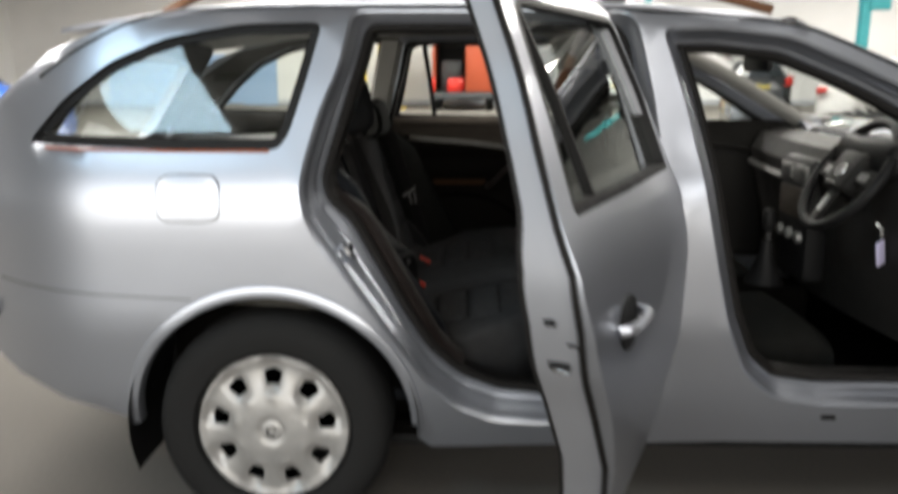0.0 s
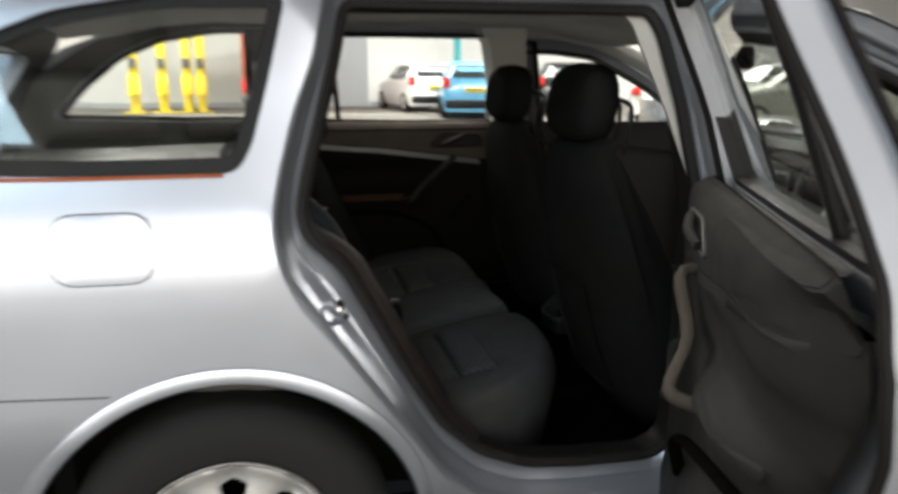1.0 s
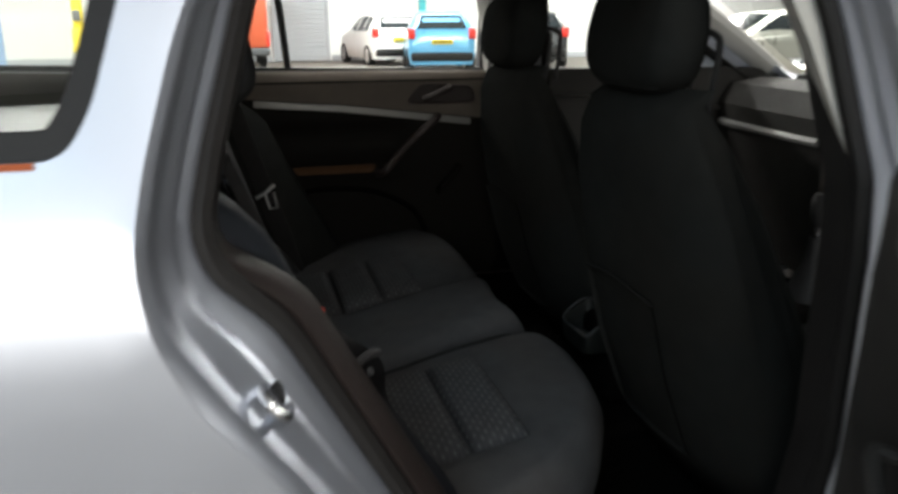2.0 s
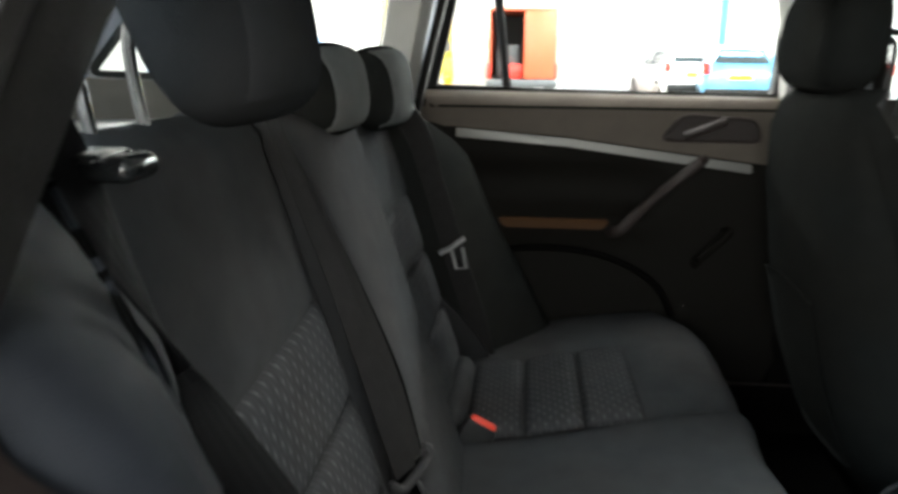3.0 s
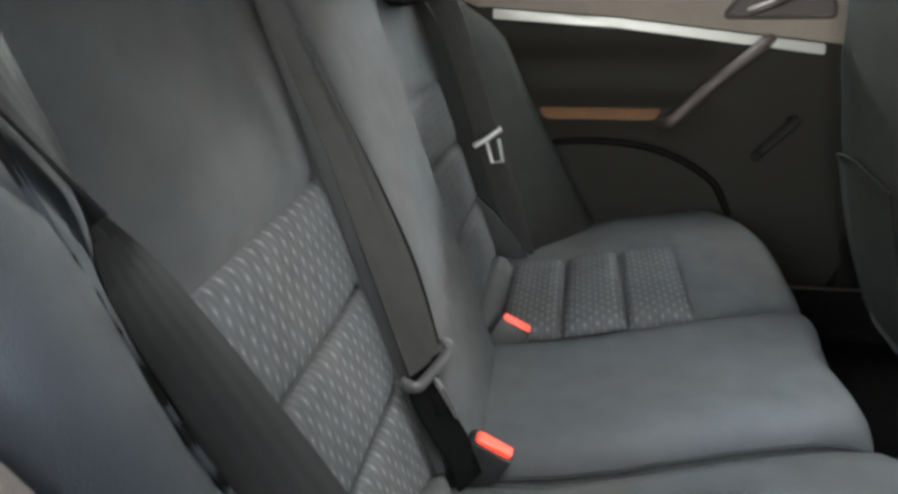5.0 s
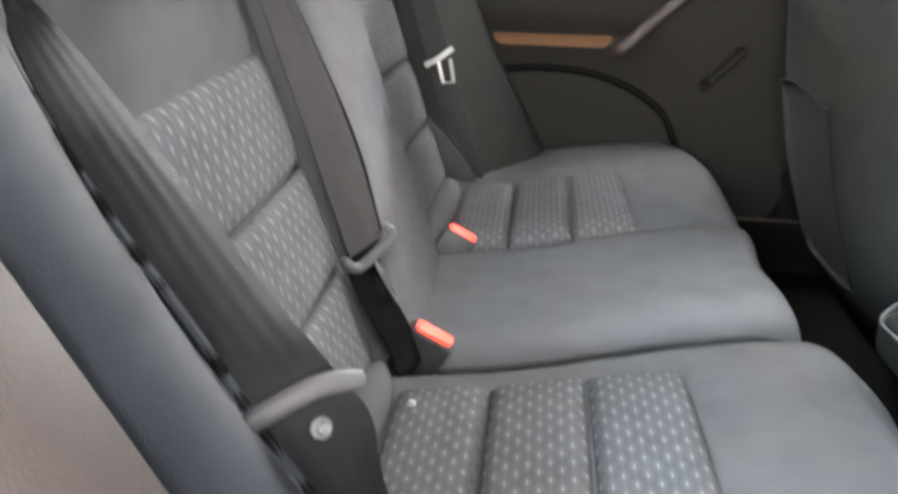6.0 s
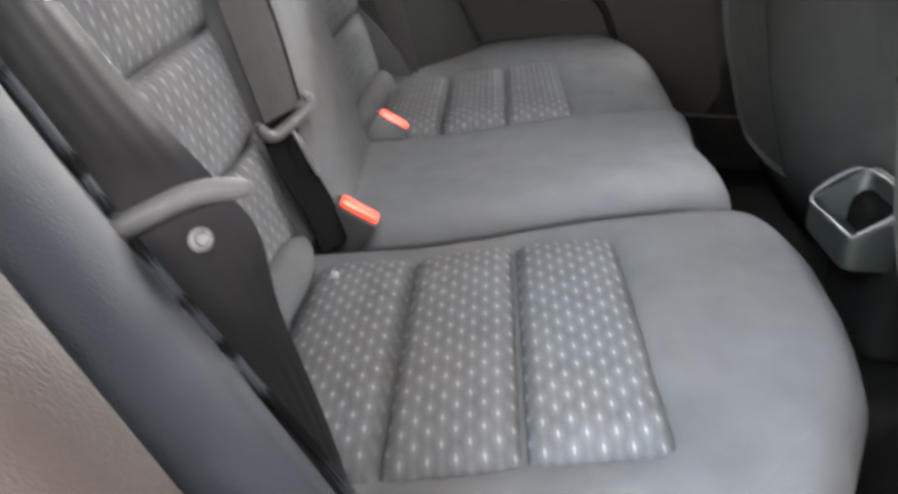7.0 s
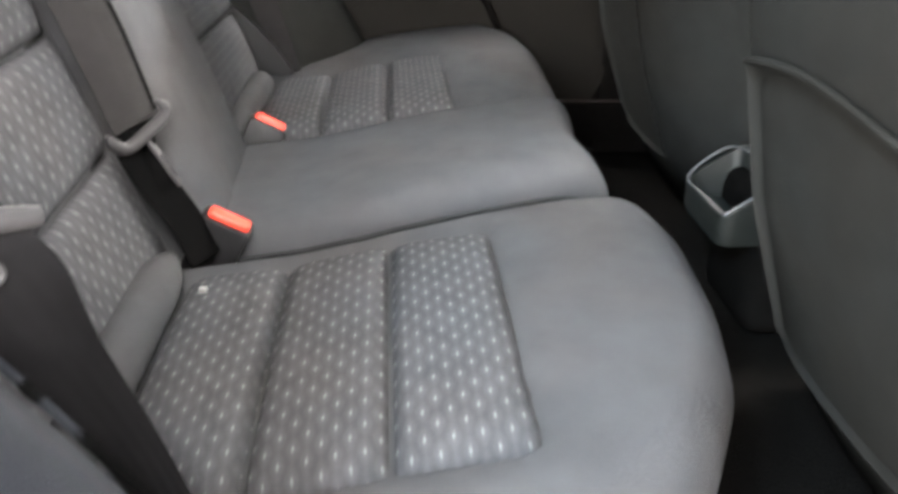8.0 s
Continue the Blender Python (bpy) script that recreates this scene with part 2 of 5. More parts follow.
def thing(name, label, category, at=(0, 0, 0), group="", kind=""):
    ob = new(name)
    ob.empty_display_size = 0.1
    ob.location = at
    ORIGIN[ob] = Vector(at)
    return tagged(ob, label, category, group, kind)


def part(name, bm, mat, parent=None, label="", at=None, crease=38, **tags):
    """One mesh object from world coordinates, under a thing or part. at: its own origin."""
    me = bpy.data.meshes.new(name)
    base = ORIGIN[parent] if parent else Vector((0, 0, 0))
    org = Vector(at) if at is not None else base
    bmesh.ops.recalc_face_normals(bm, faces=bm.faces)
    bm.transform(Matrix.Translation(-org))
    bm.to_mesh(me)
    bm.free()
    me.shade_smooth()
    me.set_sharp_from_angle(angle=radians(crease))
    me.materials.append(mat)
    ob = new(name, me)
    if parent:
        ob.parent = parent
    ob.location = org - base
    ORIGIN[ob] = org
    return tagged(ob, label, **tags)


def box(x0, x1, y0, y1, z0, z1, r=0.0, seg=2):
    bm = bmesh.new()
    bmesh.ops.create_cube(bm, size=1.0)
    bmesh.ops.scale(bm, vec=(x1 - x0, y1 - y0, z1 - z0), verts=bm.verts)
    bmesh.ops.translate(bm, vec=((x0 + x1) / 2, (y0 + y1) / 2, (z0 + z1) / 2), verts=bm.verts)
    if r:
        bmesh.ops.bevel(bm, geom=list(bm.edges), offset=r, segments=seg, affect="EDGES", profile=0.5)
    return bm


def join(*bms):
    out = bmesh.new()
    for b in bms:
        me = bpy.data.meshes.new("tmp")
        b.to_mesh(me)
        b.free()
        out.from_mesh(me)
        bpy.data.meshes.remove(me)
    return out


def moved(bm, m):
    bm.transform(m)
    return bm


def rounded(poly, r, n=4):
    """A polygon with every corner eased by about r."""
    out = []
    k = len(poly)
    for i in range(k):
        p, a, b = Vector(poly[i]), Vector(poly[i - 1]), Vector(poly[(i + 1) % k])
        da, db = a - p, b - p
        q = min(r, da.length * 0.45, db.length * 0.45)
        s, e = p + da.normalized() * q, p + db.normalized() * q
        for j in range(n + 1):
            f = j / n
            out.append(((1 - f) ** 2 * s + 2 * f * (1 - f) * p + f * f * e)[:])
    return out


def inside(poly, pts):
    pts, poly = np.asarray(pts, float), np.asarray(poly, float)
    hit = np.zeros(len(pts), bool)
    for a, b in zip(poly, np.roll(poly, -1, axis=0)):
        if a[1] == b[1]:
            continue
        up = (a[1] > pts[:, 1]) != (b[1] > pts[:, 1])
        hit ^= up & (pts[:, 0] < (b[0] - a[0]) * (pts[:, 1] - a[1]) / (b[1] - a[1]) + a[0])
    return hit


def inset(poly, d):
    """The polygon moved inwards by d (outwards if negative)."""
    p = np.asarray(poly, float)
    area = np.sum(p[:, 0] * np.roll(p[:, 1], -1) - np.roll(p[:, 0], -1) * p[:, 1])
    t = np.roll(p, -1, axis=0) - np.roll(p, 1, axis=0)
    t /= np.maximum(np.linalg.norm(t, axis=1, keepdims=True), 1e-9)
    nrm = np.stack([-t[:, 1], t[:, 0]], axis=1) * (1 if area > 0 else -1)
    return [tuple(v) for v in p + nrm * d]


def sheet(outer, holes, fn, back=None, step=0.06):
    """A curved panel: a flat outline with holes, laid onto fn(u, v), and given thickness by back(u, v)."""
    pts, edges = [], []
    for loop in (outer, *holes):
        k = len(pts)
        pts += [tuple(p) for p in loop]
        edges += [(k + i, k + (i + 1) % len(loop)) for i in range(len(loop))]
    arr = np.array(pts)
    lo, hi = arr.min(0), arr.max(0)
    gu, gv = np.meshgrid(np.arange(lo[0] + step / 2, hi[0], step), np.arange(lo[1] + step / 2, hi[1], step))
    grid = np.stack([gu.ravel(), gv.ravel()], 1)
    ok = inside(outer, grid)
    for h in holes:
        ok &= ~inside(h, grid)
    grid = grid[ok]
    if len(grid):
        near = np.sqrt(((grid[:, None, :] - arr[None]) ** 2).sum(2)).min(1)
        grid = grid[near > step * 0.35]
    pts += [tuple(p) for p in grid]
    v, _, faces, *_ = delaunay_2d_cdt([Vector(p) for p in pts], edges, [], 0, 1e-7)
    cen = np.array([[sum(v[i][c] for i in f) / len(f) for c in (0, 1)] for f in faces])
    keep = inside(outer, cen)
    for h in holes:
        keep &= ~inside(h, cen)
    faces = [f for f, k in zip(faces, keep) if k]
    bm = bmesh.new()
    used = sorted({i for f in faces for i in f})
    front = {i: bm.verts.new(fn(*v[i])) for i in used}
    for f in faces:
        bm.faces.new([front[i] for i in f])
    if back:
        rear = {i: bm.verts.new(back(*v[i])) for i in used}
        count = {}
        for f in faces:
            bm.faces.new([rear[i] for i in reversed(f)])
            for a, b in zip(f, list(f[1:]) + [f[0]]):
                count[(a, b)] = 1
        for a, b in count:
            if (b, a) not in count:
                bm.faces.new([front[b], front[a], rear[a], rear[b]])
    return bm


def tube(path, r, closed=False, n=8, flat=1.0, caps=True):
    """A round bar along a path; r may be a list. flat squeezes the section across."""
    pts = [Vector(p) for p in path]
    k = len(pts)
    rs = r if isinstance(r, (list, tuple)) else [r] * k
    bm = bmesh.new()
    rings = []
    side = None
    for i, p in enumerate(pts):
        a = pts[i - 1] if (i or closed) else pts[i]
        b = pts[(i + 1) % k] if (i < k - 1 or closed) else pts[i]
        d = (b - a).normalized()
        if side is None:
            side = d.cross(Vector((0.13, 0.27, 1.0))).normalized()
        side = (side - d * side.dot(d)).normalized()
        up = d.cross(side)
        rings.append([bm.verts.new(p + (side * math.cos(q) + up * math.sin(q) * flat) * rs[i]) for q in (2 * math.pi * j / n for j in range(n))])
    for i in range(k if closed else k - 1):
        a, b = rings[i], rings[(i + 1) % k]
        for j in range(n):
            bm.faces.new([a[j], a[(j + 1) % n], b[(j + 1) % n], b[j]])
    if caps and not closed:
        bm.faces.new(rings[0])
        bm.faces.new(rings[-1])
    return bm


def strap(path, across, width, thick=0.0022):
    """Flat webbing along a path, with a UV map; across: the direction of its width, one for all or one a point."""
    pts = [Vector(p) for p in path]
    bm = bmesh.new()
    uvl = bm.loops.layers.uv.new("UVMap")
    rings = []
    far_u = {}
    for i, p in enumerate(pts):
        d = (pts[min(i + 1, len(pts) - 1)] - pts[max(i - 1, 0)]).normalized()
        w = Vector(across[i] if isinstance(across[0], (tuple, list, Vector)) else across)
        w = (w - d * w.dot(d)).normalized()
        nrm = d.cross(w)
        ring = []
        for s, q in ((-1, -1), (-0.9, -1.6), (0.9, -1.6), (1, -1), (1, 1), (0.9, 1.6), (-0.9, 1.6), (-1, 1)):
            v = bm.verts.new(p + w * s * width / 2 + nrm * q * thick / 2)
            far_u[v] = (s, i * 0.1)
            ring.append(v)
        rings.append(ring)
    for a, b in zip(rings, rings[1:]):
        for j in range(8):
            bm.faces.new([a[j], a[(j + 1) % 8], b[(j + 1) % 8], b[j]])
    bm.faces.new(rings[0])
    bm.faces.new(rings[-1])
    for f in bm.faces:
        for l in f.loops:
            l[uvl].uv = far_u[l.vert]
    return bm


def ribbon(one, other, n=36, thick=0.0024, u=(-1.0, 1.0)):
    """Webbing stretched between two edges, each a smooth curve through its points; u: the share of the width that it covers."""
    ea, eb = bent(one, n), bent(other, n)
    bm = bmesh.new()
    uvl = bm.loops.layers.uv.new("UVMap")
    rings, far_u = [], {}
    for i in range(n + 1):
        d = (ea[min(i + 1, n)] + eb[min(i + 1, n)] - ea[max(i - 1, 0)] - eb[max(i - 1, 0)]).normalized()
        w = eb[i] - ea[i]
        nrm = d.cross(w).normalized()
        ring = []
        for k, q in ((0, -1), (0.06, -1.6), (0.5, -1.7), (0.94, -1.6), (1, -1), (1, 1), (0.94, 1.6), (0.5, 1.7), (0.06, 1.6), (0, 1)):
            f = 0.5 + 0.5 * (u[0] + (u[1] - u[0]) * k)
            v = bm.verts.new(ea[i] + w * f + nrm * q * thick / 2)
            far_u[v] = (2 * f - 1, i * 0.1)
            ring.append(v)
        rings.append(ring)
    for a, b in zip(rings, rings[1:]):
        for j in range(10):
            bm.faces.new([a[j], a[(j + 1) % 10], b[(j + 1) % 10], b[j]])
    bm.faces.new(rings[0])
    bm.faces.new(rings[-1])
    for f in bm.faces:
        for l in f.loops:
            l[uvl].uv = far_u[l.vert]
    return bm


def bent(points, n=24):
    """Points along a smooth curve through the given ones."""
    p = [Vector(q) for q in points]
    p = [2 * p[0] - p[1]] + p + [2 * p[-1] - p[-2]]
    out = []
    segs = len(p) - 3
    for i in range(n + 1):
        f = i / n * segs
        j = min(int(f), segs - 1)
        t = f - j
        a, b, c, d = p[j:j + 4]
        out.append(0.5 * ((2 * b) + (c - a) * t + (2 * a - 5 * b + 4 * c - d) * t * t + (3 * b - a - 3 * c + d) * t ** 3))
    return out


def loft(rings, closed_ring=True, ends=True):
    bm = bmesh.new()
    vs = [[bm.verts.new(p) for p in ring] for ring in rings]
    k = len(rings[0])
    for a, b in zip(vs, vs[1:]):
        for j in range(k if closed_ring else k - 1):
            bm.faces.new([a[j], a[(j + 1) % k], b[(j + 1) % k], b[j]])
    if ends and closed_ring:
        bm.faces.new(vs[0])
        bm.faces.new(vs[-1])
    return bm


def pad(fn, u0, u1, v0, v1, h, nu=14, nv=14, edge=10, skew=0.0):
    """A stuffed panel over fn(u, v), h thick in the middle and sewn down along its border, with a UV map in metres."""
    bm = bmesh.new()
    uvl = bm.loops.layers.uv.new("UVMap")
    grid = {}
    at_uv = {}

    def spot(s, t):
        return u0 + (u1 - u0) * s, v0 + (v1 - v0) * t

    def easing(i, n):
        s = i / n
        return 0.5 - 0.5 * math.cos(math.pi * s) if n > 4 else s

    for i in range(nu + 1):
        for j in range(nv + 1):
            s, t = easing(i, nu), easing(j, nv)
            u, v = spot(s, t)
            p, pu, pv = Vector(fn(u, v)), Vector(fn(u + 0.002, v)), Vector(fn(u, v + 0.002))
            nrm = (pu - p).cross(pv - p).normalized()
            lift = (1 - abs(2 * s - 1) ** edge) * (1 - abs(2 * t - 1) ** edge)
            q = bm.verts.new(p + nrm * (h * (lift ** 0.5 * 1.35 - 0.35)))
            grid[i, j], at_uv[q] = q, (u, v)
    for i in range(nu):
        for j in range(nv):
            bm.faces.new([grid[i, j], grid[i + 1, j], grid[i + 1, j + 1], grid[i, j + 1]])
    for f in bm.faces:
        for lp in f.loops:
            lp[uvl].uv = at_uv[lp.vert]
    return bm


def revolve(profile, n=40, axis="Y", centre=(0, 0, 0)):
    """A body of revolution: profile of (radius, offset along the axis)."""
    rings = []
    for i in range(n):
        a = 2 * math.pi * i / n
        c, s = math.cos(a), math.sin(a)
        ring = []
        for r, o in profile:
            q = (r * c, o, r * s) if axis == "Y" else (r * c, r * s, o) if axis == "Z" else (o, r * c, r * s)
            ring.append(Vector(q) + Vector(centre))
        rings.append(ring)
    rings.append(rings[0])
    bm = loft(rings, closed_ring=False, ends=False)
    bmesh.ops.remove_doubles(bm, verts=bm.verts, dist=1e-6)
    return bm


# ---- hall ----
HX0, HX1, HY0, HY1 = -16.0, 30.0, -8.0, 27.0
part("floor", box(HX0 - 0.3, HX1 + 0.3, HY0 - 0.3, HY1 + 0.3, -0.2, 0.0), CONCRETE, label="pale worn concrete workshop floor", kind="structure", category="floor")
part("ceiling", box(HX0, HX1, HY0, HY1, CEIL, CEIL + 0.2), STEEL, label="light grey sheet roof lining", kind="structure", category="ceiling")
part("wall_north", box(HX0, HX1, HY1, HY1 + 0.3, 0, CEIL), WALLW, label="white painted workshop wall", kind="structure", category="wall")
# wall out of view; its doorway is added to hold the daylight lamp
part("wall_south", join(box(HX0, DOOR_X0, HY0 - 0.3, HY0, 0, CEIL), box(DOOR_X1, HX1, HY0 - 0.3, HY0, 0, CEIL), box(DOOR_X0, DOOR_X1, HY0 - 0.3, HY0, DOOR_H, CEIL)), WALLW, label="white painted workshop wall, unseen, with a wide doorway added for light", kind="structure", category="wall")
part("wall_west", box(HX0 - 0.3, HX0, HY0, HY1, 0, CEIL), WALLW, label="white painted workshop wall", kind="structure", category="wall")
part("wall_east", box(HX1, HX1 + 0.3, HY0, HY1, 0, CEIL), WALLW, label="white painted workshop wall", kind="structure", category="wall")

# ---- the estate car: shape of its sides ----
SIDE_Z = [0.15, 0.25, 0.32, 0.40, 0.60, 0.90, 0.98, 1.04, 1.20, 1.38, 1.43, 1.47]
SIDE_Y = [0.12, 0.075, 0.05, 0.03, 0.0, 0.0, 0.012, 0.038, 0.10, 0.18, 0.24, 0.46]


def side_y(x, z):
    """The car's outer skin: how far in from y = 0 it lies."""
    y = float(np.interp(z, SIDE_Z, SIDE_Y))
    tail, nose = max(0.0, -0.40 - x), max(0.0, x - 2.55)
    return y + 0.30 * (tail / 0.55) ** 2 + 0.30 * (nose / 0.85) ** 2


def flip(p, far):
    return Vector((p[0], 2 * CY - p[1], p[2])) if far else Vector(p)


def skin(d, far=False):
    return lambda x, z: flip((x, side_y(x, z) + d, z), far)


QWIN = rounded([(-0.62, 1.07), (-0.52, 1.18), (-0.40, 1.275), (-0.26, 1.335), (-0.07, 1.368), (0.143, 1.372), (0.105, 1.22), (0.07, 1.10), (0.043, 1.056), (-0.2, 1.055)], 0.03)
REAR_EDGES = [((0.215, 1.405), (0.25, 1.368)), ((0.185, 1.26), (0.224, 1.26)), ((0.143, 1.16), (0.195, 1.16)), ((0.108, 1.04), (0.161, 1.045)),
              ((0.095, 0.965), (0.145, 0.975)), ((0.105, 0.895), (0.158, 0.925)), ((0.14, 0.815), (0.222, 0.868)), ((0.205, 0.735), (0.283, 0.755)),
              ((0.32, 0.575), (0.345, 0.64)), ((0.41, 0.44), (0.415, 0.525)), ((0.49, 0.365), (0.50, 0.445)), ((0.58, 0.325), (0.61, 0.40)),
              ((0.72, 0.315), (0.73, 0.388)), ((0.96, 0.32), (0.90, 0.385)), ((1.02, 0.36), (0.955, 0.42)), ((1.03, 0.60), (0.963, 0.62)),
              ((1.02, 0.85), (0.966, 0.85)), ((1.005, 1.0), (0.970, 1.0)), ((0.985, 1.18), (0.962, 1.16)), ((0.955, 1.36), (0.94, 1.32)), ((0.93, 1.402), (0.915, 1.366))]
REAR_AP = rounded([a for a, b in REAR_EDGES], 0.03)
REAR_IN = rounded([b for a, b in REAR_EDGES], 0.03)
FRONT_AP = rounded([(1.01, 1.355), (1.06, 1.17), (1.10, 0.97), (1.14, 0.78), (1.18, 0.61), (1.235, 0.48), (1.32, 0.405), (1.45, 0.385), (1.95, 0.385),
                    (2.10, 0.45), (2.14, 0.70), (2.12, 0.92), (1.98, 1.0), (1.75, 1.125), (1.60, 1.215), (1.50, 1.265), (1.34, 1.335), (1.16, 1.357)], 0.03)


def arch(cx, r, z_low):
    a0 = math.asin((z_low - 0.315) / r)
    return [(cx - r * math.cos(a), 0.315 + r * math.sin(a)) for a in np.linspace(a0, math.pi - a0, 28)]


BODY = ([(-1.0, 0.52), (-0.9, 0.46), (-0.75, 0.42), (-0.58, 0.375), (-0.395, 0.33)] + arch(0.0, 0.385, 0.27)[1:] + [(0.42, 0.235), (0.8, 0.25), (1.2, 0.265), (1.9, 0.265), (2.19, 0.27)]
        + arch(2.578, 0.385, 0.27) + [(3.2, 0.26), (3.38, 0.30), (3.42, 0.5), (3.38, 0.68), (3.1, 0.76), (2.6, 0.88), (2.25, 0.965), (2.06, 1.03), (1.85, 1.145), (1.6, 1.265), (1.4, 1.355), (1.22, 1.398), (0.9, 1.415),
           (0.4, 1.425), (0.1, 1.42), (-0.15, 1.405), (-0.4, 1.37), (-0.58, 1.30), (-0.75, 1.18), (-0.86, 1.05), (-0.93, 0.9), (-1.0, 0.75)])

car = thing("estate_car", "silver-blue estate car with its driver-side doors standing open", "car", (1.2, CY, 0))
for far in (False, True):
    part("body_side", sheet(BODY, [QWIN, REAR_AP, FRONT_AP], skin(0, far), skin(0.012, far), 0.05), PAINT, car)
    for ap, inn in ((REAR_AP, REAR_IN), (FRONT_AP, inset(FRONT_AP, 0.045))):
        mixed = lambda f: [(a[0] + (b[0] - a[0]) * f, a[1] + (b[1] - a[1]) * f) for a, b in zip(ap, inn)]
        steps = ((0.0, 0.002), (0.08, 0.005), (0.17, 0.009), (0.24, 0.015), (0.30, 0.027), (0.38, 0.036), (0.55, 0.046), (0.62, 0.053), (0.66, 0.062), (0.80, 0.068), (0.92, 0.075), (1.0, 0.088), (1.02, 0.115))
        rings = [[skin(d, far)(*p) for p in mixed(f)] for f, d in steps] + [[skin(0.02, far)(*p) for p in inset(ap, -0.01)]]
        part("door_jamb", loft([list(r) for r in zip(*rings)] + [[r[0] for r in rings]], closed_ring=True, ends=False), PAINT, car)
        part("door_seal", tube([skin(0.088, far)(*p) for p in inset(inn, 0.006)], 0.0135, True, 8), SEAL, car)
        # soft flap: narrow up the pillars, wide where it meets the seat's side trim
        wide = lambda p: float(np.interp(p[1], [0.40, 0.60, 0.86, 0.94], [0.8, 1.25, 1.25, 0.6])) if ap is REAR_AP and p[0] < 0.5 else 0.4
        strip = [[skin(d, far)(p[0] + (r[0] - p[0]) * wide(p), p[1] + (r[1] - p[1]) * wide(p)) for p, r in zip(inn, inset(inn, q))] for q, d in ((0.012, 0.094), (0.020, 0.088), (0.029, 0.10), (0.036, 0.125), (0.034, 0.15), (0.018, 0.14))]
        rows = [list(r) for r in zip(*strip)]
        warm = [k for k, p in enumerate(inn) if ap is REAR_AP and p[0] < 0.5 and p[1] < 0.95]
        if warm:
            part("seal_flap", loft([rows[k] for k in range(warm[0], warm[-1] + 1)], closed_ring=True, ends=False), TRIM_WARM, car)
            part("seal_flap", loft([rows[k] for k in range(warm[-1], len(rows))] + [rows[k] for k in range(warm[0] + 1)], closed_ring=True, ends=False), SEAL, car)
        else:
            part("seal_flap", loft(rows + rows[:1], closed_ring=True, ends=False), SEAL, car)
    part("quarter_window", sheet(inset(QWIN, -0.006), [], skin(0.016, far), skin(0.020, far), 0.08), GLASS, car).visible_shadow = False
    part("window_surround", sheet(inset(QWIN, -0.008), [inset(QWIN, 0.010 if far else 0.026)], skin(0.013, far), skin(0.0155, far), 0.08), BLACK, car)
    part("window_strip", tube([skin(-0.002, far)(x, 1.0535 + 0.006 * max(0.0, (-0.25 - x) / 0.3)) for x in np.linspace(0.02, -0.56, 24)], 0.0035, n=6), REDDISH_REFLECTION, car, "thin strip under the quarter window, a reddish reflection in its colour")
    # inner lining with the same openings
    win_q = inset(QWIN, -0.004)
    part("quarter_lining", sheet(rounded([(-0.85, 0.62), (0.16, 0.62), (0.17, 0.80), (0.11, 0.90), (0.12, 0.99), (0.135, 1.05), (0.235, 1.385), (-0.15, 1.39), (-0.45, 1.33), (-0.72, 1.16)], 0.03),
                                 [win_q], skin(0.125, far), skin(0.11, far), 0.06), BOOT_TRIM, car)

# roof, rails
ROOF = rounded([(-0.62, 0.30), (-0.2, 0.235), (0.4, 0.22), (1.1, 0.235), (1.42, 0.27), (1.47, CY), (1.42, 2 * CY - 0.27), (1.1, 2 * CY - 0.235), (0.4, 2 * CY - 0.22), (-0.2, 2 * CY - 0.235), (-0.62, 2 * CY - 0.30), (-0.66, CY)], 0.05)


def roof_z(x, y):
    across = (abs(y - CY) / 0.68) ** 2.6
    along = 1.465 - 0.085 * max(0.0, (x - 0.7) / 0.75) ** 2 - 0.085 * max(0.0, (0.2 - x) / 0.85) ** 2
    return along - 0.035 * across


part("roof_panel", sheet(ROOF, [], lambda x, y: Vector((x, y, roof_z(x, y))), lambda x, y: Vector((x, y, roof_z(x, y) - 0.012)), 0.08), PAINT, car)
part("headliner", sheet(inset(ROOF, 0.02), [], lambda x, y: Vector((x, y, roof_z(x, y) - 0.045)), lambda x, y: Vector((x, y, roof_z(x, y) - 0.03)), 0.1), HEADLINE, car)
for far in (False, True):
    rail = bent([flip(p, far) for p in [(-0.30, 0.27, 1.40), (-0.18, 0.265, 1.455), (0.0, 0.26, 1.48), (0.24, 0.26, 1.487), (0.66, 0.26, 1.487), (1.0, 0.265, 1.472), (1.18, 0.27, 1.44), (1.32, 0.275, 1.405)]], 40)
    rp = part("roof_rail", tube(rail[6:-7], 0.014, n=8), RAIL, car)
    part("rail_end", tube(rail[:7], 0.0138, n=8), RAIL_END, rp, "bronze-brown rail end")
    part("rail_end", tube(rail[-8:], 0.0138, n=8), RAIL_END, rp, "bronze-brown rail end")
    part("roof_seam", tube(bent([skin(-0.0015, far)(x, z) for x, z in ((-0.60, 1.235), (-0.47, 1.318), (-0.32, 1.385), (-0.11, 1.410), (0.38, 1.415), (0.7, 1.411), (0.98, 1.398), (1.2, 1.382), (1.38, 1.352), (1.65, 1.23))], 48), 0.0035, n=6), SEAL, car)
    for sx in (0.26, 0.9):
        part("rail_foot", box(*sorted((sx - 0.03, sx + 0.03)), *sorted((flip((0, 0.245, 0), far).y, flip((0, 0.275, 0), far).y)), 1.41, 1.479, 0.006), RAIL_FOOT, rp)

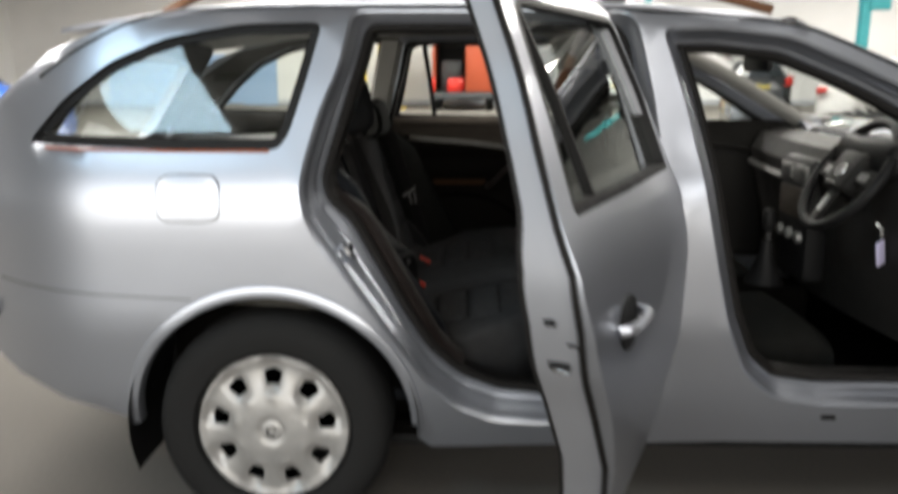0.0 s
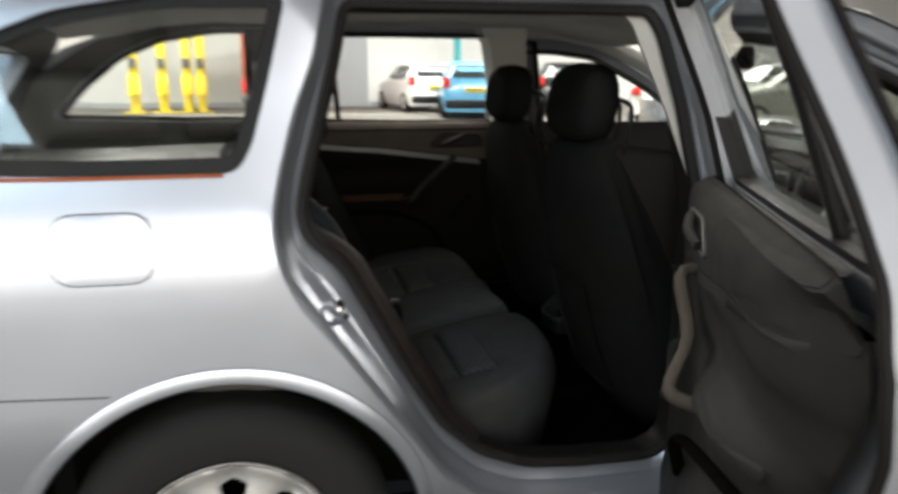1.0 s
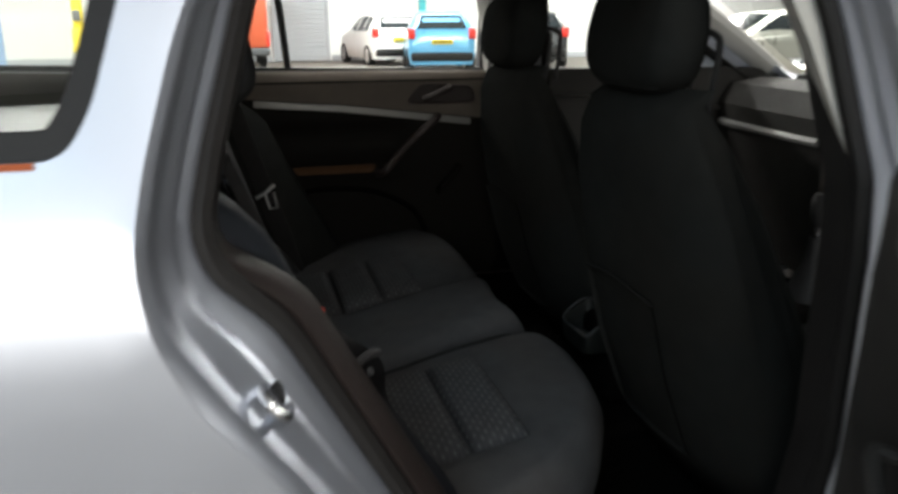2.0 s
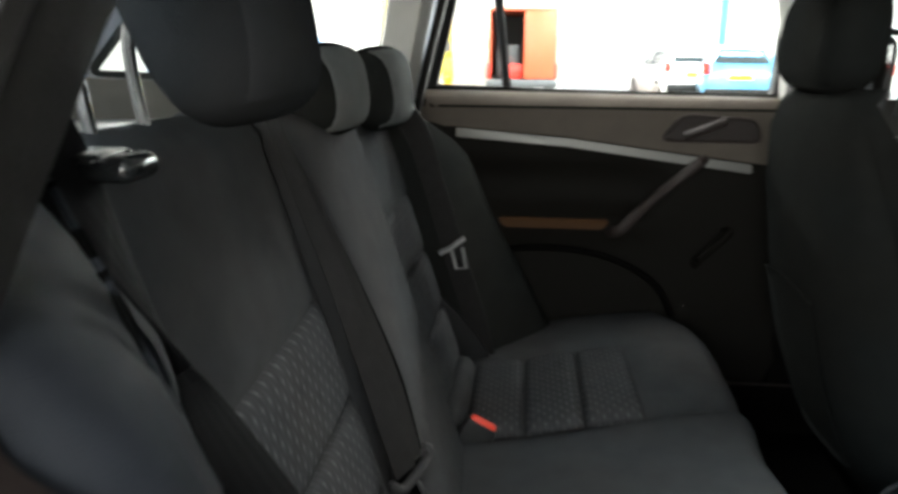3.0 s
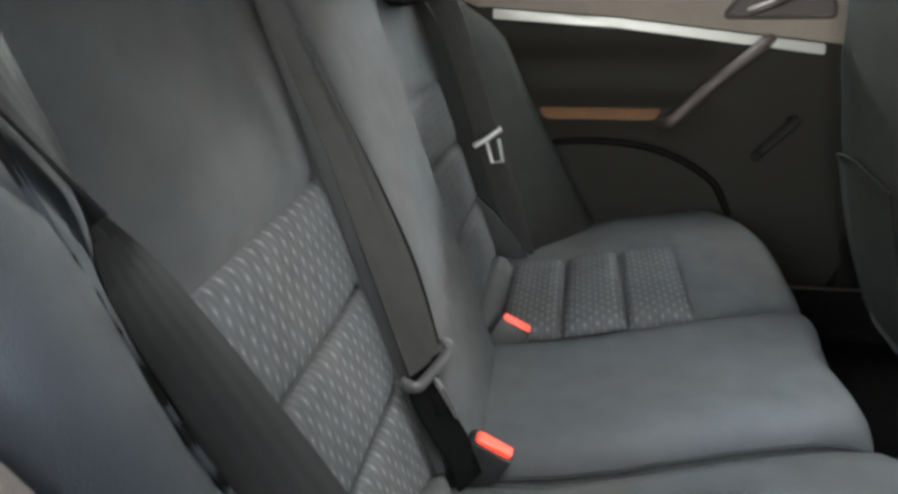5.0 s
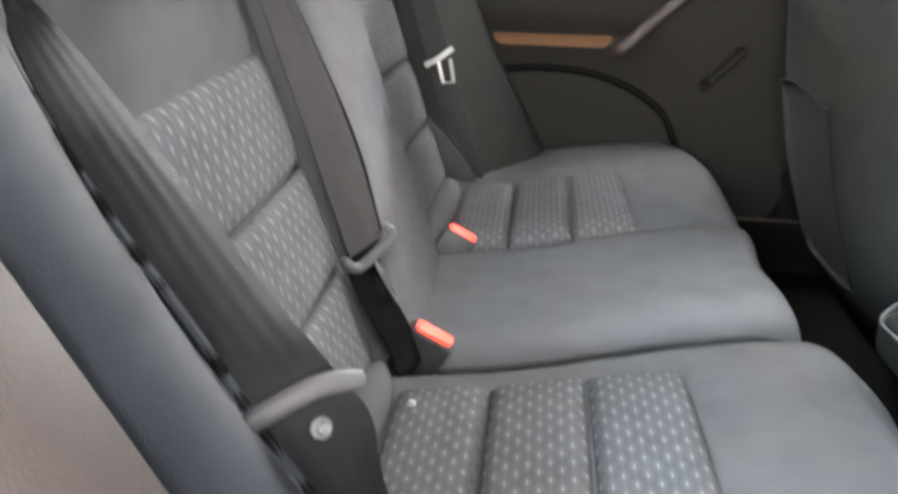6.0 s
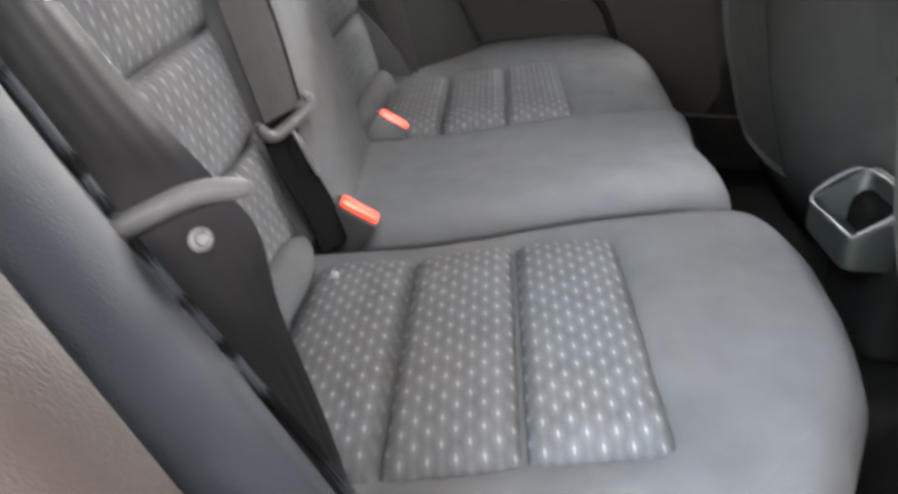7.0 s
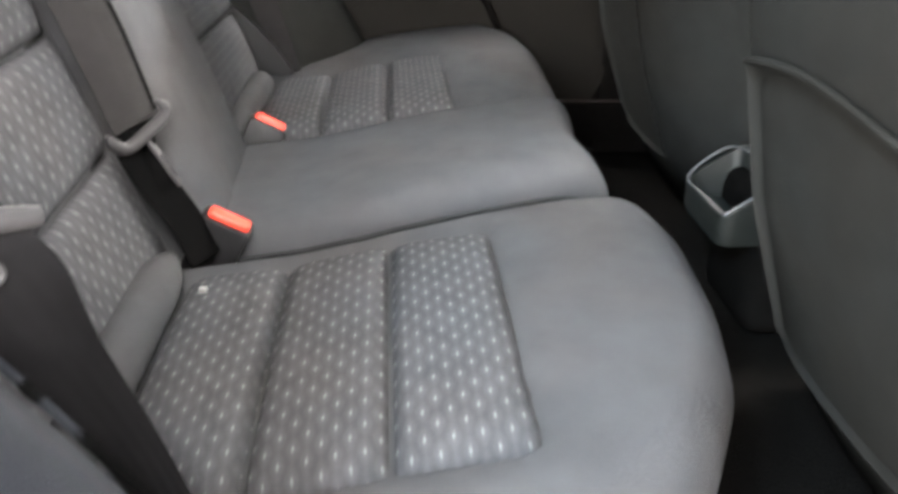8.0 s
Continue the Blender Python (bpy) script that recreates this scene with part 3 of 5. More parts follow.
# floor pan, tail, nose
part("floor_pan", box(-0.30, 2.1, 0.13, 2 * CY - 0.13, 0.24, 0.285, 0.01), CARPET_AND_SHADE, car)
part("boot_floor", box(-0.86, 0.06, 0.15, 2 * CY - 0.15, 0.58, 0.62, 0.01), CARPET_AND_SHADE, car)
TAIL = rounded([(0.36, 0.55), (2 * CY - 0.36, 0.55), (2 * CY - 0.36, 1.0), (2 * CY - 0.42, 1.33), (CY, 1.38), (0.42, 1.33), (0.36, 1.0)], 0.05)
TAIL_WIN = rounded([(0.44, 0.98), (2 * CY - 0.44, 0.98), (2 * CY - 0.50, 1.28), (0.50, 1.28)], 0.05)


def tail_x(y, z):
    return float(np.interp(z, [0.4, 0.7, 0.9, 1.38], [-1.02, -1.03, -0.97, -0.60])) + 0.10 * ((y - CY) / 0.6) ** 2


gate = part("tailgate", sheet(TAIL, [TAIL_WIN], lambda y, z: Vector((tail_x(y, z), y, z)), lambda y, z: Vector((tail_x(y, z) + 0.05, y, z)), 0.08), PAINT, car)
part("rear_window", sheet(inset(TAIL_WIN, -0.01), [], lambda y, z: Vector((tail_x(y, z) + 0.02, y, z)), lambda y, z: Vector((tail_x(y, z) + 0.025, y, z)), 0.1), GLASS, gate).visible_shadow = False
part("tailgate_lining", sheet(inset(TAIL, -0.006), [inset(TAIL_WIN, 0.006)], lambda y, z: Vector((tail_x(y, z) + 0.052, y, z)), lambda y, z: Vector((tail_x(y, z) + 0.058, y, z)), 0.1), TRIM, gate)
part("rear_bumper", loft([[Vector((-1.02 + d + 0.17 * abs((y - CY) / 0.62) ** 3, y, z)) for d, z in ((0.04, 0.38), (-0.03, 0.44), (-0.04, 0.56), (0.0, 0.62), (0.1, 0.62), (0.1, 0.38))] for y in np.linspace(0.30, 2 * CY - 0.30, 25)]), PAINT, car)
part("underbody", box(-0.36, 3.2, 0.16, 2 * CY - 0.16, 0.20, 0.239, 0.01), BLACK, car)
part("bonnet", sheet(rounded([(1.98, 0.30), (2.6, 0.22), (3.1, 0.26), (3.36, 0.5), (3.42, CY), (3.36, 2 * CY - 0.5), (3.1, 2 * CY - 0.26), (2.6, 2 * CY - 0.22), (1.98, 2 * CY - 0.30)], 0.05), [],
                     lambda x, y: Vector((x, y, 1.03 - 0.11 * (x - 1.98) - 0.06 * max(0, x - 2.9) ** 2 - 0.06 * (abs(y - CY) / 0.67) ** 3)),
                     lambda x, y: Vector((x, y, 1.01 - 0.11 * (x - 1.98) - 0.06 * max(0, x - 2.9) ** 2 - 0.06 * (abs(y - CY) / 0.67) ** 3)), 0.08), PAINT, car)
part("front_bumper", loft([[Vector((3.0 + 0.48 * math.sin(a) ** 0.7 - d, CY - (0.78 - d) * math.cos(a), z)) for d, z in ((0.02, 0.25), (0, 0.45), (0.04, 0.72), (0.12, 0.84), (0.16, 0.25))] for a in np.linspace(0.2, math.pi - 0.2, 25)]), PAINT, car)
bonnet_z = lambda x, y: 1.01 - 0.11 * (x - 1.98) - 0.06 * max(0, x - 2.9) ** 2 - 0.06 * (abs(y - CY) / 0.67) ** 3
for far in (False, True):
    wing = []
    for x in np.linspace(1.98, 3.30, 24):
        zb = float(np.interp(x, [1.85, 2.06, 2.25, 2.6, 3.1, 3.38], [1.145, 1.03, 0.965, 0.88, 0.76, 0.68])) - 0.004
        yb = float(np.interp(x, [1.98, 2.6, 3.1, 3.36], [0.31, 0.235, 0.275, 0.5]))
        zi = bonnet_z(x, yb) - 0.006
        ya = min(side_y(x, zb) + 0.002, yb - 0.02)
        wing.append([flip(p, far) for p in ((x, ya, zb), (x, (ya + yb) / 2, (zb + zi) / 2 + 0.008), (x, yb, zi), (x, yb, zi - 0.02), (x, ya, zb - 0.02))])
    part("front_wing", loft(wing), PAINT, car)
front = []
for a in np.linspace(0.2, math.pi - 0.2, 25):
    y = CY - 0.75 * math.cos(a)
    xb = float(np.interp(abs(y - CY), [0.0, 0.395, 0.635, 0.70], [3.40, 3.34, 3.1, 2.9]))
    low = Vector((3.0 + 0.48 * math.sin(a) ** 0.7 - 0.04, CY - 0.745 * math.cos(a), 0.70))
    top = Vector((xb, CY + (y - CY) * 0.97, bonnet_z(xb, y) - 0.005))
    front.append([low, (low + top) / 2 + Vector((0.02, 0, 0.02)), top, top - Vector((0.03, 0, 0.0)), low - Vector((0.04, 0, 0))])
part("nose_panel", loft(front), PAINT, car)
WS = rounded([(0.25, 1.02), (2 * CY - 0.25, 1.02), (2 * CY - 0.34, 1.395), (0.34, 1.395)], 0.05)


def ws_x(y, z):
    return 2.04 - (z - 1.02) * 1.66 + 0.05 - 0.07 * ((y - CY) / 0.6) ** 2


part("windscreen", sheet(WS, [], lambda y, z: Vector((ws_x(y, z), y, z)), lambda y, z: Vector((ws_x(y, z) - 0.005, y, z)), 0.1), GLASS, car).visible_shadow = False
part("scuttle", box(1.98, 2.14, 0.25, 2 * CY - 0.25, 0.93, 1.015, 0.02), BLACK, car)
part("bulkhead", box(2.12, 2.2, 0.15, 2 * CY - 0.15, 0.26, 0.98, 0.02), BLACK, car)

# fuel flap
FLAP = rounded([(-0.262, 0.878), (-0.10, 0.878), (-0.10, 0.997), (-0.262, 0.997)], 0.04)
part("fuel_flap", sheet(inset(FLAP, 0.003), [], skin(-0.003), skin(0.004), 0.03), PAINT, car)
part("flap_gap", tube([skin(0.001)(*p) for p in FLAP], 0.0014, True, 6), TRIM_WARM, car)

part("bumper_seam", tube([skin(0.0)(x, 0.678 - 0.05 * (x + 0.2)) for x in np.linspace(-0.19, -0.75, 24)], 0.0014, n=6), TRIM_WARM, car)

# load cover over the boot, sagging a little between its sides
cover = thing("load_cover", "dark grey vinyl load cover drawn over the boot", "load cover", (-0.3, CY, 0.99))
part("sheet", loft([[Vector((x, y, 0.985 - 0.012 * math.sin(math.pi * (y - 0.30) / 1.19) - 0.02 * max(0.0, -0.2 - x) + d)) for y in np.linspace(0.30, 1.49, 15)] + [Vector((x, y, 0.979 - 0.012 * math.sin(math.pi * (y - 0.30) / 1.19) - 0.02 * max(0.0, -0.2 - x))) for y in np.linspace(1.49, 0.30, 15)] for x, d in ((-0.70, 0.0), (-0.5, 0.001), (-0.3, 0.0), (-0.1, 0.001), (0.03, 0.0))]), LEATHERETTE, cover)
part("roller_tube", tube([(0.045, 0.27, 0.985), (0.045, CY, 0.985), (0.045, 1.52, 0.985)], 0.022, n=14), BLACK, cover)
part("pull_bar", tube([(-0.705, 0.33, 0.975), (-0.705, CY, 0.972), (-0.705, 1.46, 0.975)], 0.011, n=10), BLACK, cover)

# wheels


def wheel(x, far):
    c = flip((x, 0.03, 0.315), far)
    s = -1 if not far else 1
    w = part("wheel", revolve([(0.20, 0.01 * s), (0.205, -0.02 * -s), (0.19, -0.1 * s), (0.19, -0.17 * s), (0.05, -0.17 * s), (0.05, -0.12 * s)], 32, "Y", c), BLACK, car, at=c)
    part("tyre", revolve([(0.205, 0.004 * s), (0.215, 0.018 * s), (0.25, 0.024 * s), (0.285, 0.018 * s), (0.305, 0.002 * s), (0.315, -0.03 * s), (0.315, -0.15 * s), (0.30, -0.18 * s), (0.22, -0.19 * s), (0.2, -0.17 * s), (0.2, -0.01 * s)], 64, "Y", c), TYRE, w)
    # hubcap: dished disc with nine openings, each at the foot of a scooped pocket that runs out to the rim
    rim, n, turn = 0.205, 9, -0.21
    outer = [(rim * math.cos(a), rim * math.sin(a)) for a in np.linspace(0, 2 * math.pi, 80, endpoint=False)]
    holes = []
    for k in range(n):
        a = 2 * math.pi * (k + 0.5) / n + turn
        hole = [(0.122, -0.016), (0.160, -0.026), (0.168, 0.0), (0.160, 0.026), (0.122, 0.016)]
        holes.append(rounded([(p * math.cos(a) - q * math.sin(a), p * math.sin(a) + q * math.cos(a)) for p, q in hole], 0.008, 3))

    def dish(u, v):
        r = math.hypot(u, v)
        d = 0.008 + 0.026 * math.exp(-(r / 0.125) ** 4) + 0.006 * math.exp(-((r - 0.196) / 0.010) ** 2) - 0.010 * math.exp(-(r / 0.035) ** 6)
        pocket = (0.5 + 0.5 * math.cos(n * (math.atan2(v, u) - turn - math.pi / n))) ** 2
        k = min(1.0, max(0.0, (r - 0.10) / 0.03))
        edge = min(1.0, max(0.0, (r - 0.180) / 0.016))
        return d - 0.017 * (1 - 0.85 * edge) * pocket * k * k * (3 - 2 * k) + 0.004 * pocket * math.exp(-((r - 0.098) / 0.010) ** 2)

    part("hubcap", sheet(outer, holes, lambda u, v: c + Vector((u, s * dish(u, v), v)), lambda u, v: c + Vector((u, s * (dish(u, v) - 0.004), v)), 0.008), HUBCAP, w)
    badge = part("hub_badge", revolve([(0.0, 0.031 * s), (0.022, 0.031 * s), (0.03, 0.027 * s), (0.031, 0.02 * s)], 24, "Y", c), HUBCAP, w)
    part("badge_mark", tube([c + Vector((0.013 * math.cos(a), 0.0315 * s, 0.013 * math.sin(a))) for a in np.linspace(0.4, 5.4, 14)], 0.003, n=6), BLACK, badge)
    return w


for far in (False, True):
    for wx in (0.0, 2.578):
        wheel(wx, far)
        rings = []
        for d in (0.012, 0.34):
            rings.append([flip((wx - 0.39 * math.cos(a), side_y(wx, 0.6) + d, 0.315 + 0.39 * math.sin(a)), far) for a in np.linspace(-0.32, math.pi + 0.1, 30)])
        part("arch_liner", loft(rings, closed_ring=False, ends=False), BLACK, car)
        part("wheel_well_wall", sheet([(wx + 0.39 * math.cos(a), max(0.14, 0.315 + 0.39 * math.sin(a))) for a in np.linspace(-0.46, math.pi + 0.46, 34)], [], lambda x, z: flip((x, 0.33, z), far), lambda x, z: flip((x, 0.345, z), far), 0.1), BLACK, car)
        lip = []
        for a in np.linspace(0.0, math.pi, 40):
            q = lambda r, d: skin(d, far)(wx - r * math.cos(a), 0.315 + r * math.sin(a))
            lip.append([q(0.368, 0.035), q(0.367, 0.002), q(0.372, -0.006), q(0.386, -0.008), q(0.399, -0.004), q(0.404, 0.004), q(0.386, 0.02)])
        part("arch_lip", loft(lip), PAINT, car)

# ---- doors ----
WIN_R = rounded([(0.185, 1.045), (0.215, 1.15), (0.262, 1.345), (0.30, 1.365), (0.90, 1.365), (0.935, 1.34), (0.955, 1.2), (0.965, 1.03), (0.55, 1.035)], 0.02)


def rear_door(far):
    """A rear door in its closed place, hinged at its front edge."""
    hinge = flip((1.068, -0.02, 0.30), far)
    out = inset(REAR_AP, 0.004)
    full = lambda z: 0.022 * math.exp(-((z - 0.76) / 0.19) ** 2)
    d = part("rear_door", sheet(out, [WIN_R], lambda x, z: skin(0.001 - full(z), far)(x, z), skin(0.012, far), 0.05), PAINT, car, at=hinge)
    inner = inset(REAR_AP, 0.012)
    deep = lambda z: 0.05 + 0.032 / (1 + math.exp((z - 1.02) / 0.02))
    # door edge in darker tones than the body: shade put into both colours
    part("door_edge", loft([[skin(0.010, far)(*p), skin(deep(p[1]) * 0.5, far)(*p), skin(deep(p[1]), far)(*p), skin(deep(p[1]), far)(*q), skin(0.012, far)(*q)] for p, q in zip(inner + inner[:1], inset(inner, 0.03) + inset(inner, 0.03)[:1])], True, False), TRIM if far else SHADED_PAINT, d)
    part("edge_seal", tube([skin(deep(p[1]) + 0.004, far)(*p) for p in inset(inner, 0.008)], 0.007, True, 6), SEAL, d)
    for x, ya, yb, z, r in ((0.117, 0.044, 0.060, 0.906, 0.006), (0.130, 0.015, 0.029, 0.873, 0.0045), (0.147, 0.028, 0.060, 0.834, 0.008)):
        part("latch_slot", tube([flip((x, ya, z), far), flip((x, (ya + yb) / 2, z + 0.002), far), flip((x, yb, z), far)], r, n=8), BLACK, d)
    part("latch_claw", tube([flip((0.150, 0.032, 0.824), far), flip((0.150, 0.056, 0.826), far)], 0.005, n=8), CHROME, d, "bright metal latch claw")
    if not far:
        # black line along the near door's outer edge
        part("outer_edge_line", tube([skin(0.006)(*p) for p in inset(REAR_AP, 0.003)], 0.0055, True, 6), SEAL, d)
    # window frame: dark ring between the skin's opening and the glass
    part("window_frame", loft([[skin(0.0, far)(*a), skin(0.045, far)(*a), skin(0.045, far)(*b), skin(0.0, far)(*b)] for a, b in zip(WIN_R + WIN_R[:1], inset(WIN_R, 0.012) + inset(WIN_R, 0.012)[:1])], True, False), BLACK, d)
    part("frame_lining", sheet(inset(REAR_AP, 0.016), [WIN_R], skin(0.050, far), skin(0.046, far), 0.06), SHADED_PAINT if not far else BLACK, d)
    part("window_glass", sheet(inset(WIN_R, 0.004), [], skin(0.022, far), skin(0.026, far), 0.08), GLASS, d).visible_shadow = False
    part("window_divider", tube([skin(0.024, far)(x, z) for x, z in ((0.362, 1.04), (0.345, 1.2), (0.322, 1.37))], 0.011, n=8), BLACK, d)

    def card(x, z):
        """The inner door card: a shelf at the top, a hollow under the strip, a bulge for the armrest and the bin."""
        y = 0.055 + 0.075 * min(1.0, max(0.0, (1.055 - z) / 0.035)) ** 0.5
        y -= 0.028 * math.exp(-((z - 0.83) / 0.055) ** 4) * (1 if x < 0.66 else math.exp(-((x - 0.66) / 0.05) ** 2))
        y += 0.020 * math.exp(-((z - 0.755) / 0.035) ** 2) * (1 if x < 0.62 else math.exp(-((x - 0.62) / 0.06) ** 2))
        y += 0.022 / (1 + math.exp((z - 0.63 + 0.35 * max(0, x - 0.55)) / 0.02))
        edge = float(np.interp(z, [0.385, 0.45, 0.6, 0.78, 0.9, 0.97, 1.05], [0.56, 0.46, 0.36, 0.24, 0.15, 0.135, 0.145])) + (0.0 if far else 0.05)
        k = min(1.0, max(0.0, (x - edge) / (0.07 if far else 0.20)))
        thin = 0.088 if far else 0.052
        return y + (thin - y) * (0.75 if far else 1.0) * (1 - k) ** 2 * (1 if z < 1.02 else 0.2)

    back = 0.0 if far else 0.05
    low = rounded([(0.145 + back, 1.052), (0.135 + back, 0.97), (0.15 + back, 0.90), (0.24 + back, 0.78), (0.36 + back, 0.60), (0.46 + back, 0.45), (0.56 + back, 0.385), (0.72, 0.37), (0.95, 0.38), (0.985, 0.45), (0.985, 0.85), (0.97, 1.045)], 0.02)
    # both doors share one trim; their light and shade lie in the colours
    part("door_card", sheet(low, [], lambda x, z: flip((x, 0.02 + card(x, z) + side_y(x, 0.95), z), far), skin(0.076, far), 0.018), CARD_LOW_SHADED if far else TRIM, d, crease=60)
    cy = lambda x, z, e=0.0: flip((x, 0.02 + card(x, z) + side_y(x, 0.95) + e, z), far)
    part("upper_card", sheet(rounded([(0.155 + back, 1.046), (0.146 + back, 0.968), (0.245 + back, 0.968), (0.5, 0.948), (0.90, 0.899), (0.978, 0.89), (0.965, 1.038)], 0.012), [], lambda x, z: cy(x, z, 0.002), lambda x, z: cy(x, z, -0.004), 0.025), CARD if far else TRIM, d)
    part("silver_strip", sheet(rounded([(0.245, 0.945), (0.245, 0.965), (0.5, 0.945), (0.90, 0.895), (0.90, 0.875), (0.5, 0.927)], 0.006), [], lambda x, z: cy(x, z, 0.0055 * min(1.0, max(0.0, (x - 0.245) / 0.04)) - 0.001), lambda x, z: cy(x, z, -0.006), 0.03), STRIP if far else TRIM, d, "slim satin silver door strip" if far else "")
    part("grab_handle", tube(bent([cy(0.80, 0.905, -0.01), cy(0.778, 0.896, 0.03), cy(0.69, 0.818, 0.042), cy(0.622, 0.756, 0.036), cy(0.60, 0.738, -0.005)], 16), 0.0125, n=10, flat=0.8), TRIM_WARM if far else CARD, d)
    part("armrest_pad", sheet(rounded([(0.35, 0.768), (0.60, 0.768), (0.585, 0.746), (0.365, 0.746)], 0.01), [], lambda x, z: cy(x, z, 0.006), lambda x, z: cy(x, z, -0.01), 0.03), ARMREST_GLOW if far else TRIM, d)
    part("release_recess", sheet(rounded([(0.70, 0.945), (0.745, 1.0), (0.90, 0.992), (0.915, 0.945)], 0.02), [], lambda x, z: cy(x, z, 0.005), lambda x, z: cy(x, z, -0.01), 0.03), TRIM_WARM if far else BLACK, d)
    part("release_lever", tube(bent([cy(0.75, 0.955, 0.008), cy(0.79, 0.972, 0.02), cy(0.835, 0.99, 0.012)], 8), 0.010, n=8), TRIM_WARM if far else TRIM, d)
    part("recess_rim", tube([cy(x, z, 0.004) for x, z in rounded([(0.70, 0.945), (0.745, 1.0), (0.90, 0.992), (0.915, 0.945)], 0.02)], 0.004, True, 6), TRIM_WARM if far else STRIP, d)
    part("window_winder", tube(bent([cy(0.855, 0.745, 0.0), cy(0.855, 0.745, 0.025), cy(0.80, 0.69, 0.03), cy(0.785, 0.677, 0.045)], 12), 0.010, n=8), CARD_LOW_SHADED if far else TRIM, d)
    # near-black tube for the shade in the bin's mouth
    part("door_bin", tube(bent([cy(0.30, 0.66, 0.0), cy(0.42, 0.70, 0.02), cy(0.58, 0.69, 0.03), cy(0.70, 0.63, 0.03), cy(0.75, 0.55, 0.0)], 20), 0.011, n=10, flat=0.6), CARPET_AND_SHADE, d)
    # outside handle and latch
    part("outer_handle", tube(bent([skin(-0.018, far)(0.25, 0.86), skin(-0.040, far)(0.27, 0.865), skin(-0.042, far)(0.36, 0.865), skin(-0.018, far)(0.39, 0.86)], 14), 0.0085, n=8), PAINT, d)
    part("handle_cup", sheet([(0.325 + 0.062 * math.cos(a), 0.855 + 0.043 * math.sin(a)) for a in np.linspace(0, 6.283, 24, endpoint=False)], [], lambda x, z: skin(-0.003 - full(z), far)(x, z), skin(0.004, far), 0.02), BLACK, d)
    return d


near_door = rear_door(False)
near_door.rotation_euler.z = radians(67.4)
rear_door(True)

# far front door, shut
WIN_F = rounded([(1.09, 1.035), (1.08, 1.2), (1.06, 1.32), (1.16, 1.345), (1.34, 1.325), (1.52, 1.25), (1.70, 1.15), (1.88, 1.04), (1.7, 1.02)], 0.02)
fd = part("front_door", sheet(inset(FRONT_AP, 0.004), [WIN_F], skin(0.001, True), skin(0.012, True), 0.06), PAINT, car)
part("door_card", sheet(rounded([(1.12, 1.04), (1.15, 0.8), (1.22, 0.5), (1.35, 0.42), (2.0, 0.42), (2.08, 0.6), (2.06, 0.95), (1.9, 1.03)], 0.03), [], skin(0.14, True), skin(0.10, True), 0.06), TRIM, fd)
part("window_glass", sheet(inset(WIN_F, -0.004), [], skin(0.022, True), skin(0.026, True), 0.1), GLASS, fd).visible_shadow = False
part("frame_lining", sheet(inset(FRONT_AP, 0.03), [WIN_F], skin(0.05, True), skin(0.046, True), 0.06), TRIM, fd)
part("silver_strip", tube(bent([flip((1.15, 0.145 + 0.02, 0.96), True), flip((1.6, 0.165, 0.925), True), flip((2.0, 0.165, 0.86), True)], 12), 0.014, n=6, flat=0.4), STRIP, fd)
mir = part("door_mirror", box(1.72, 1.84, 2 * CY - 0.04, 2 * CY + 0.16, 0.985, 1.13, 0.035, 3), PAINT, car)
part("mirror_glass", box(1.714, 1.724, 2 * CY - 0.015, 2 * CY + 0.14, 1.0, 1.115, 0.003), CHROME, mir)

# pillar trims
for far in (False, True):
    ring = lambda a, b, z: [flip((x0, side_y(x0, z) + d0, z), far) for x0, d0 in ((a, 0.10), (a + 0.02, 0.15), (b - 0.02, 0.15), (b, 0.10))]
    part("upper_pillar_trim", loft([ring(*q) for q in ((0.835, 1.05, 1.385), (0.875, 1.055, 1.33), (0.925, 1.085, 1.15), (0.958, 1.11, 1.0))], True, True), BEIGE, car, "light grey upper pillar trim")
    # far lower trim is near black: its shade is put into the colour
    part("lower_pillar_trim", loft([ring(*q) for q in ((0.975, 1.115, 0.995), (0.965, 1.18, 0.70), (0.96, 1.22, 0.45), (0.95, 1.25, 0.29))], True, True), CARPET_AND_SHADE if far else TRIM, car)
    # near copy darker than far: its shaded face is put into the colour
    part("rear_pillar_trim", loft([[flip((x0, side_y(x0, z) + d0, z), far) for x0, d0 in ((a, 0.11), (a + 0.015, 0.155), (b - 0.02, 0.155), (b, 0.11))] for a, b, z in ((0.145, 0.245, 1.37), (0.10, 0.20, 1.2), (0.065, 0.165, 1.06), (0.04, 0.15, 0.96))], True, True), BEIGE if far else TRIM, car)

for far in (False, True):
    part("windscreen_pillar_trim", tube(bent([skin(0.075, far)(x, z) for x, z in ((2.03, 1.0), (1.85, 1.105), (1.6, 1.24), (1.4, 1.325), (1.2, 1.372), (1.0, 1.385))], 20), 0.045, n=10, flat=0.6), BEIGE, car, "grey-beige windscreen pillar trim")
    part("striker_plate", sheet([(0.215 + 0.009 * math.cos(a), 0.80 + 0.014 * math.sin(a)) for a in np.linspace(0, 6.283, 20, endpoint=False)], [], skin(0.048, far), skin(0.066, far), 0.02), BLACK, car)
    part("door_striker", tube(bent([skin(0.06, far)(0.20, 0.815), skin(0.025, far)(0.205, 0.81), skin(0.02, far)(0.222, 0.79), skin(0.06, far)(0.228, 0.782)], 12), 0.006, n=8), CHROME, car)
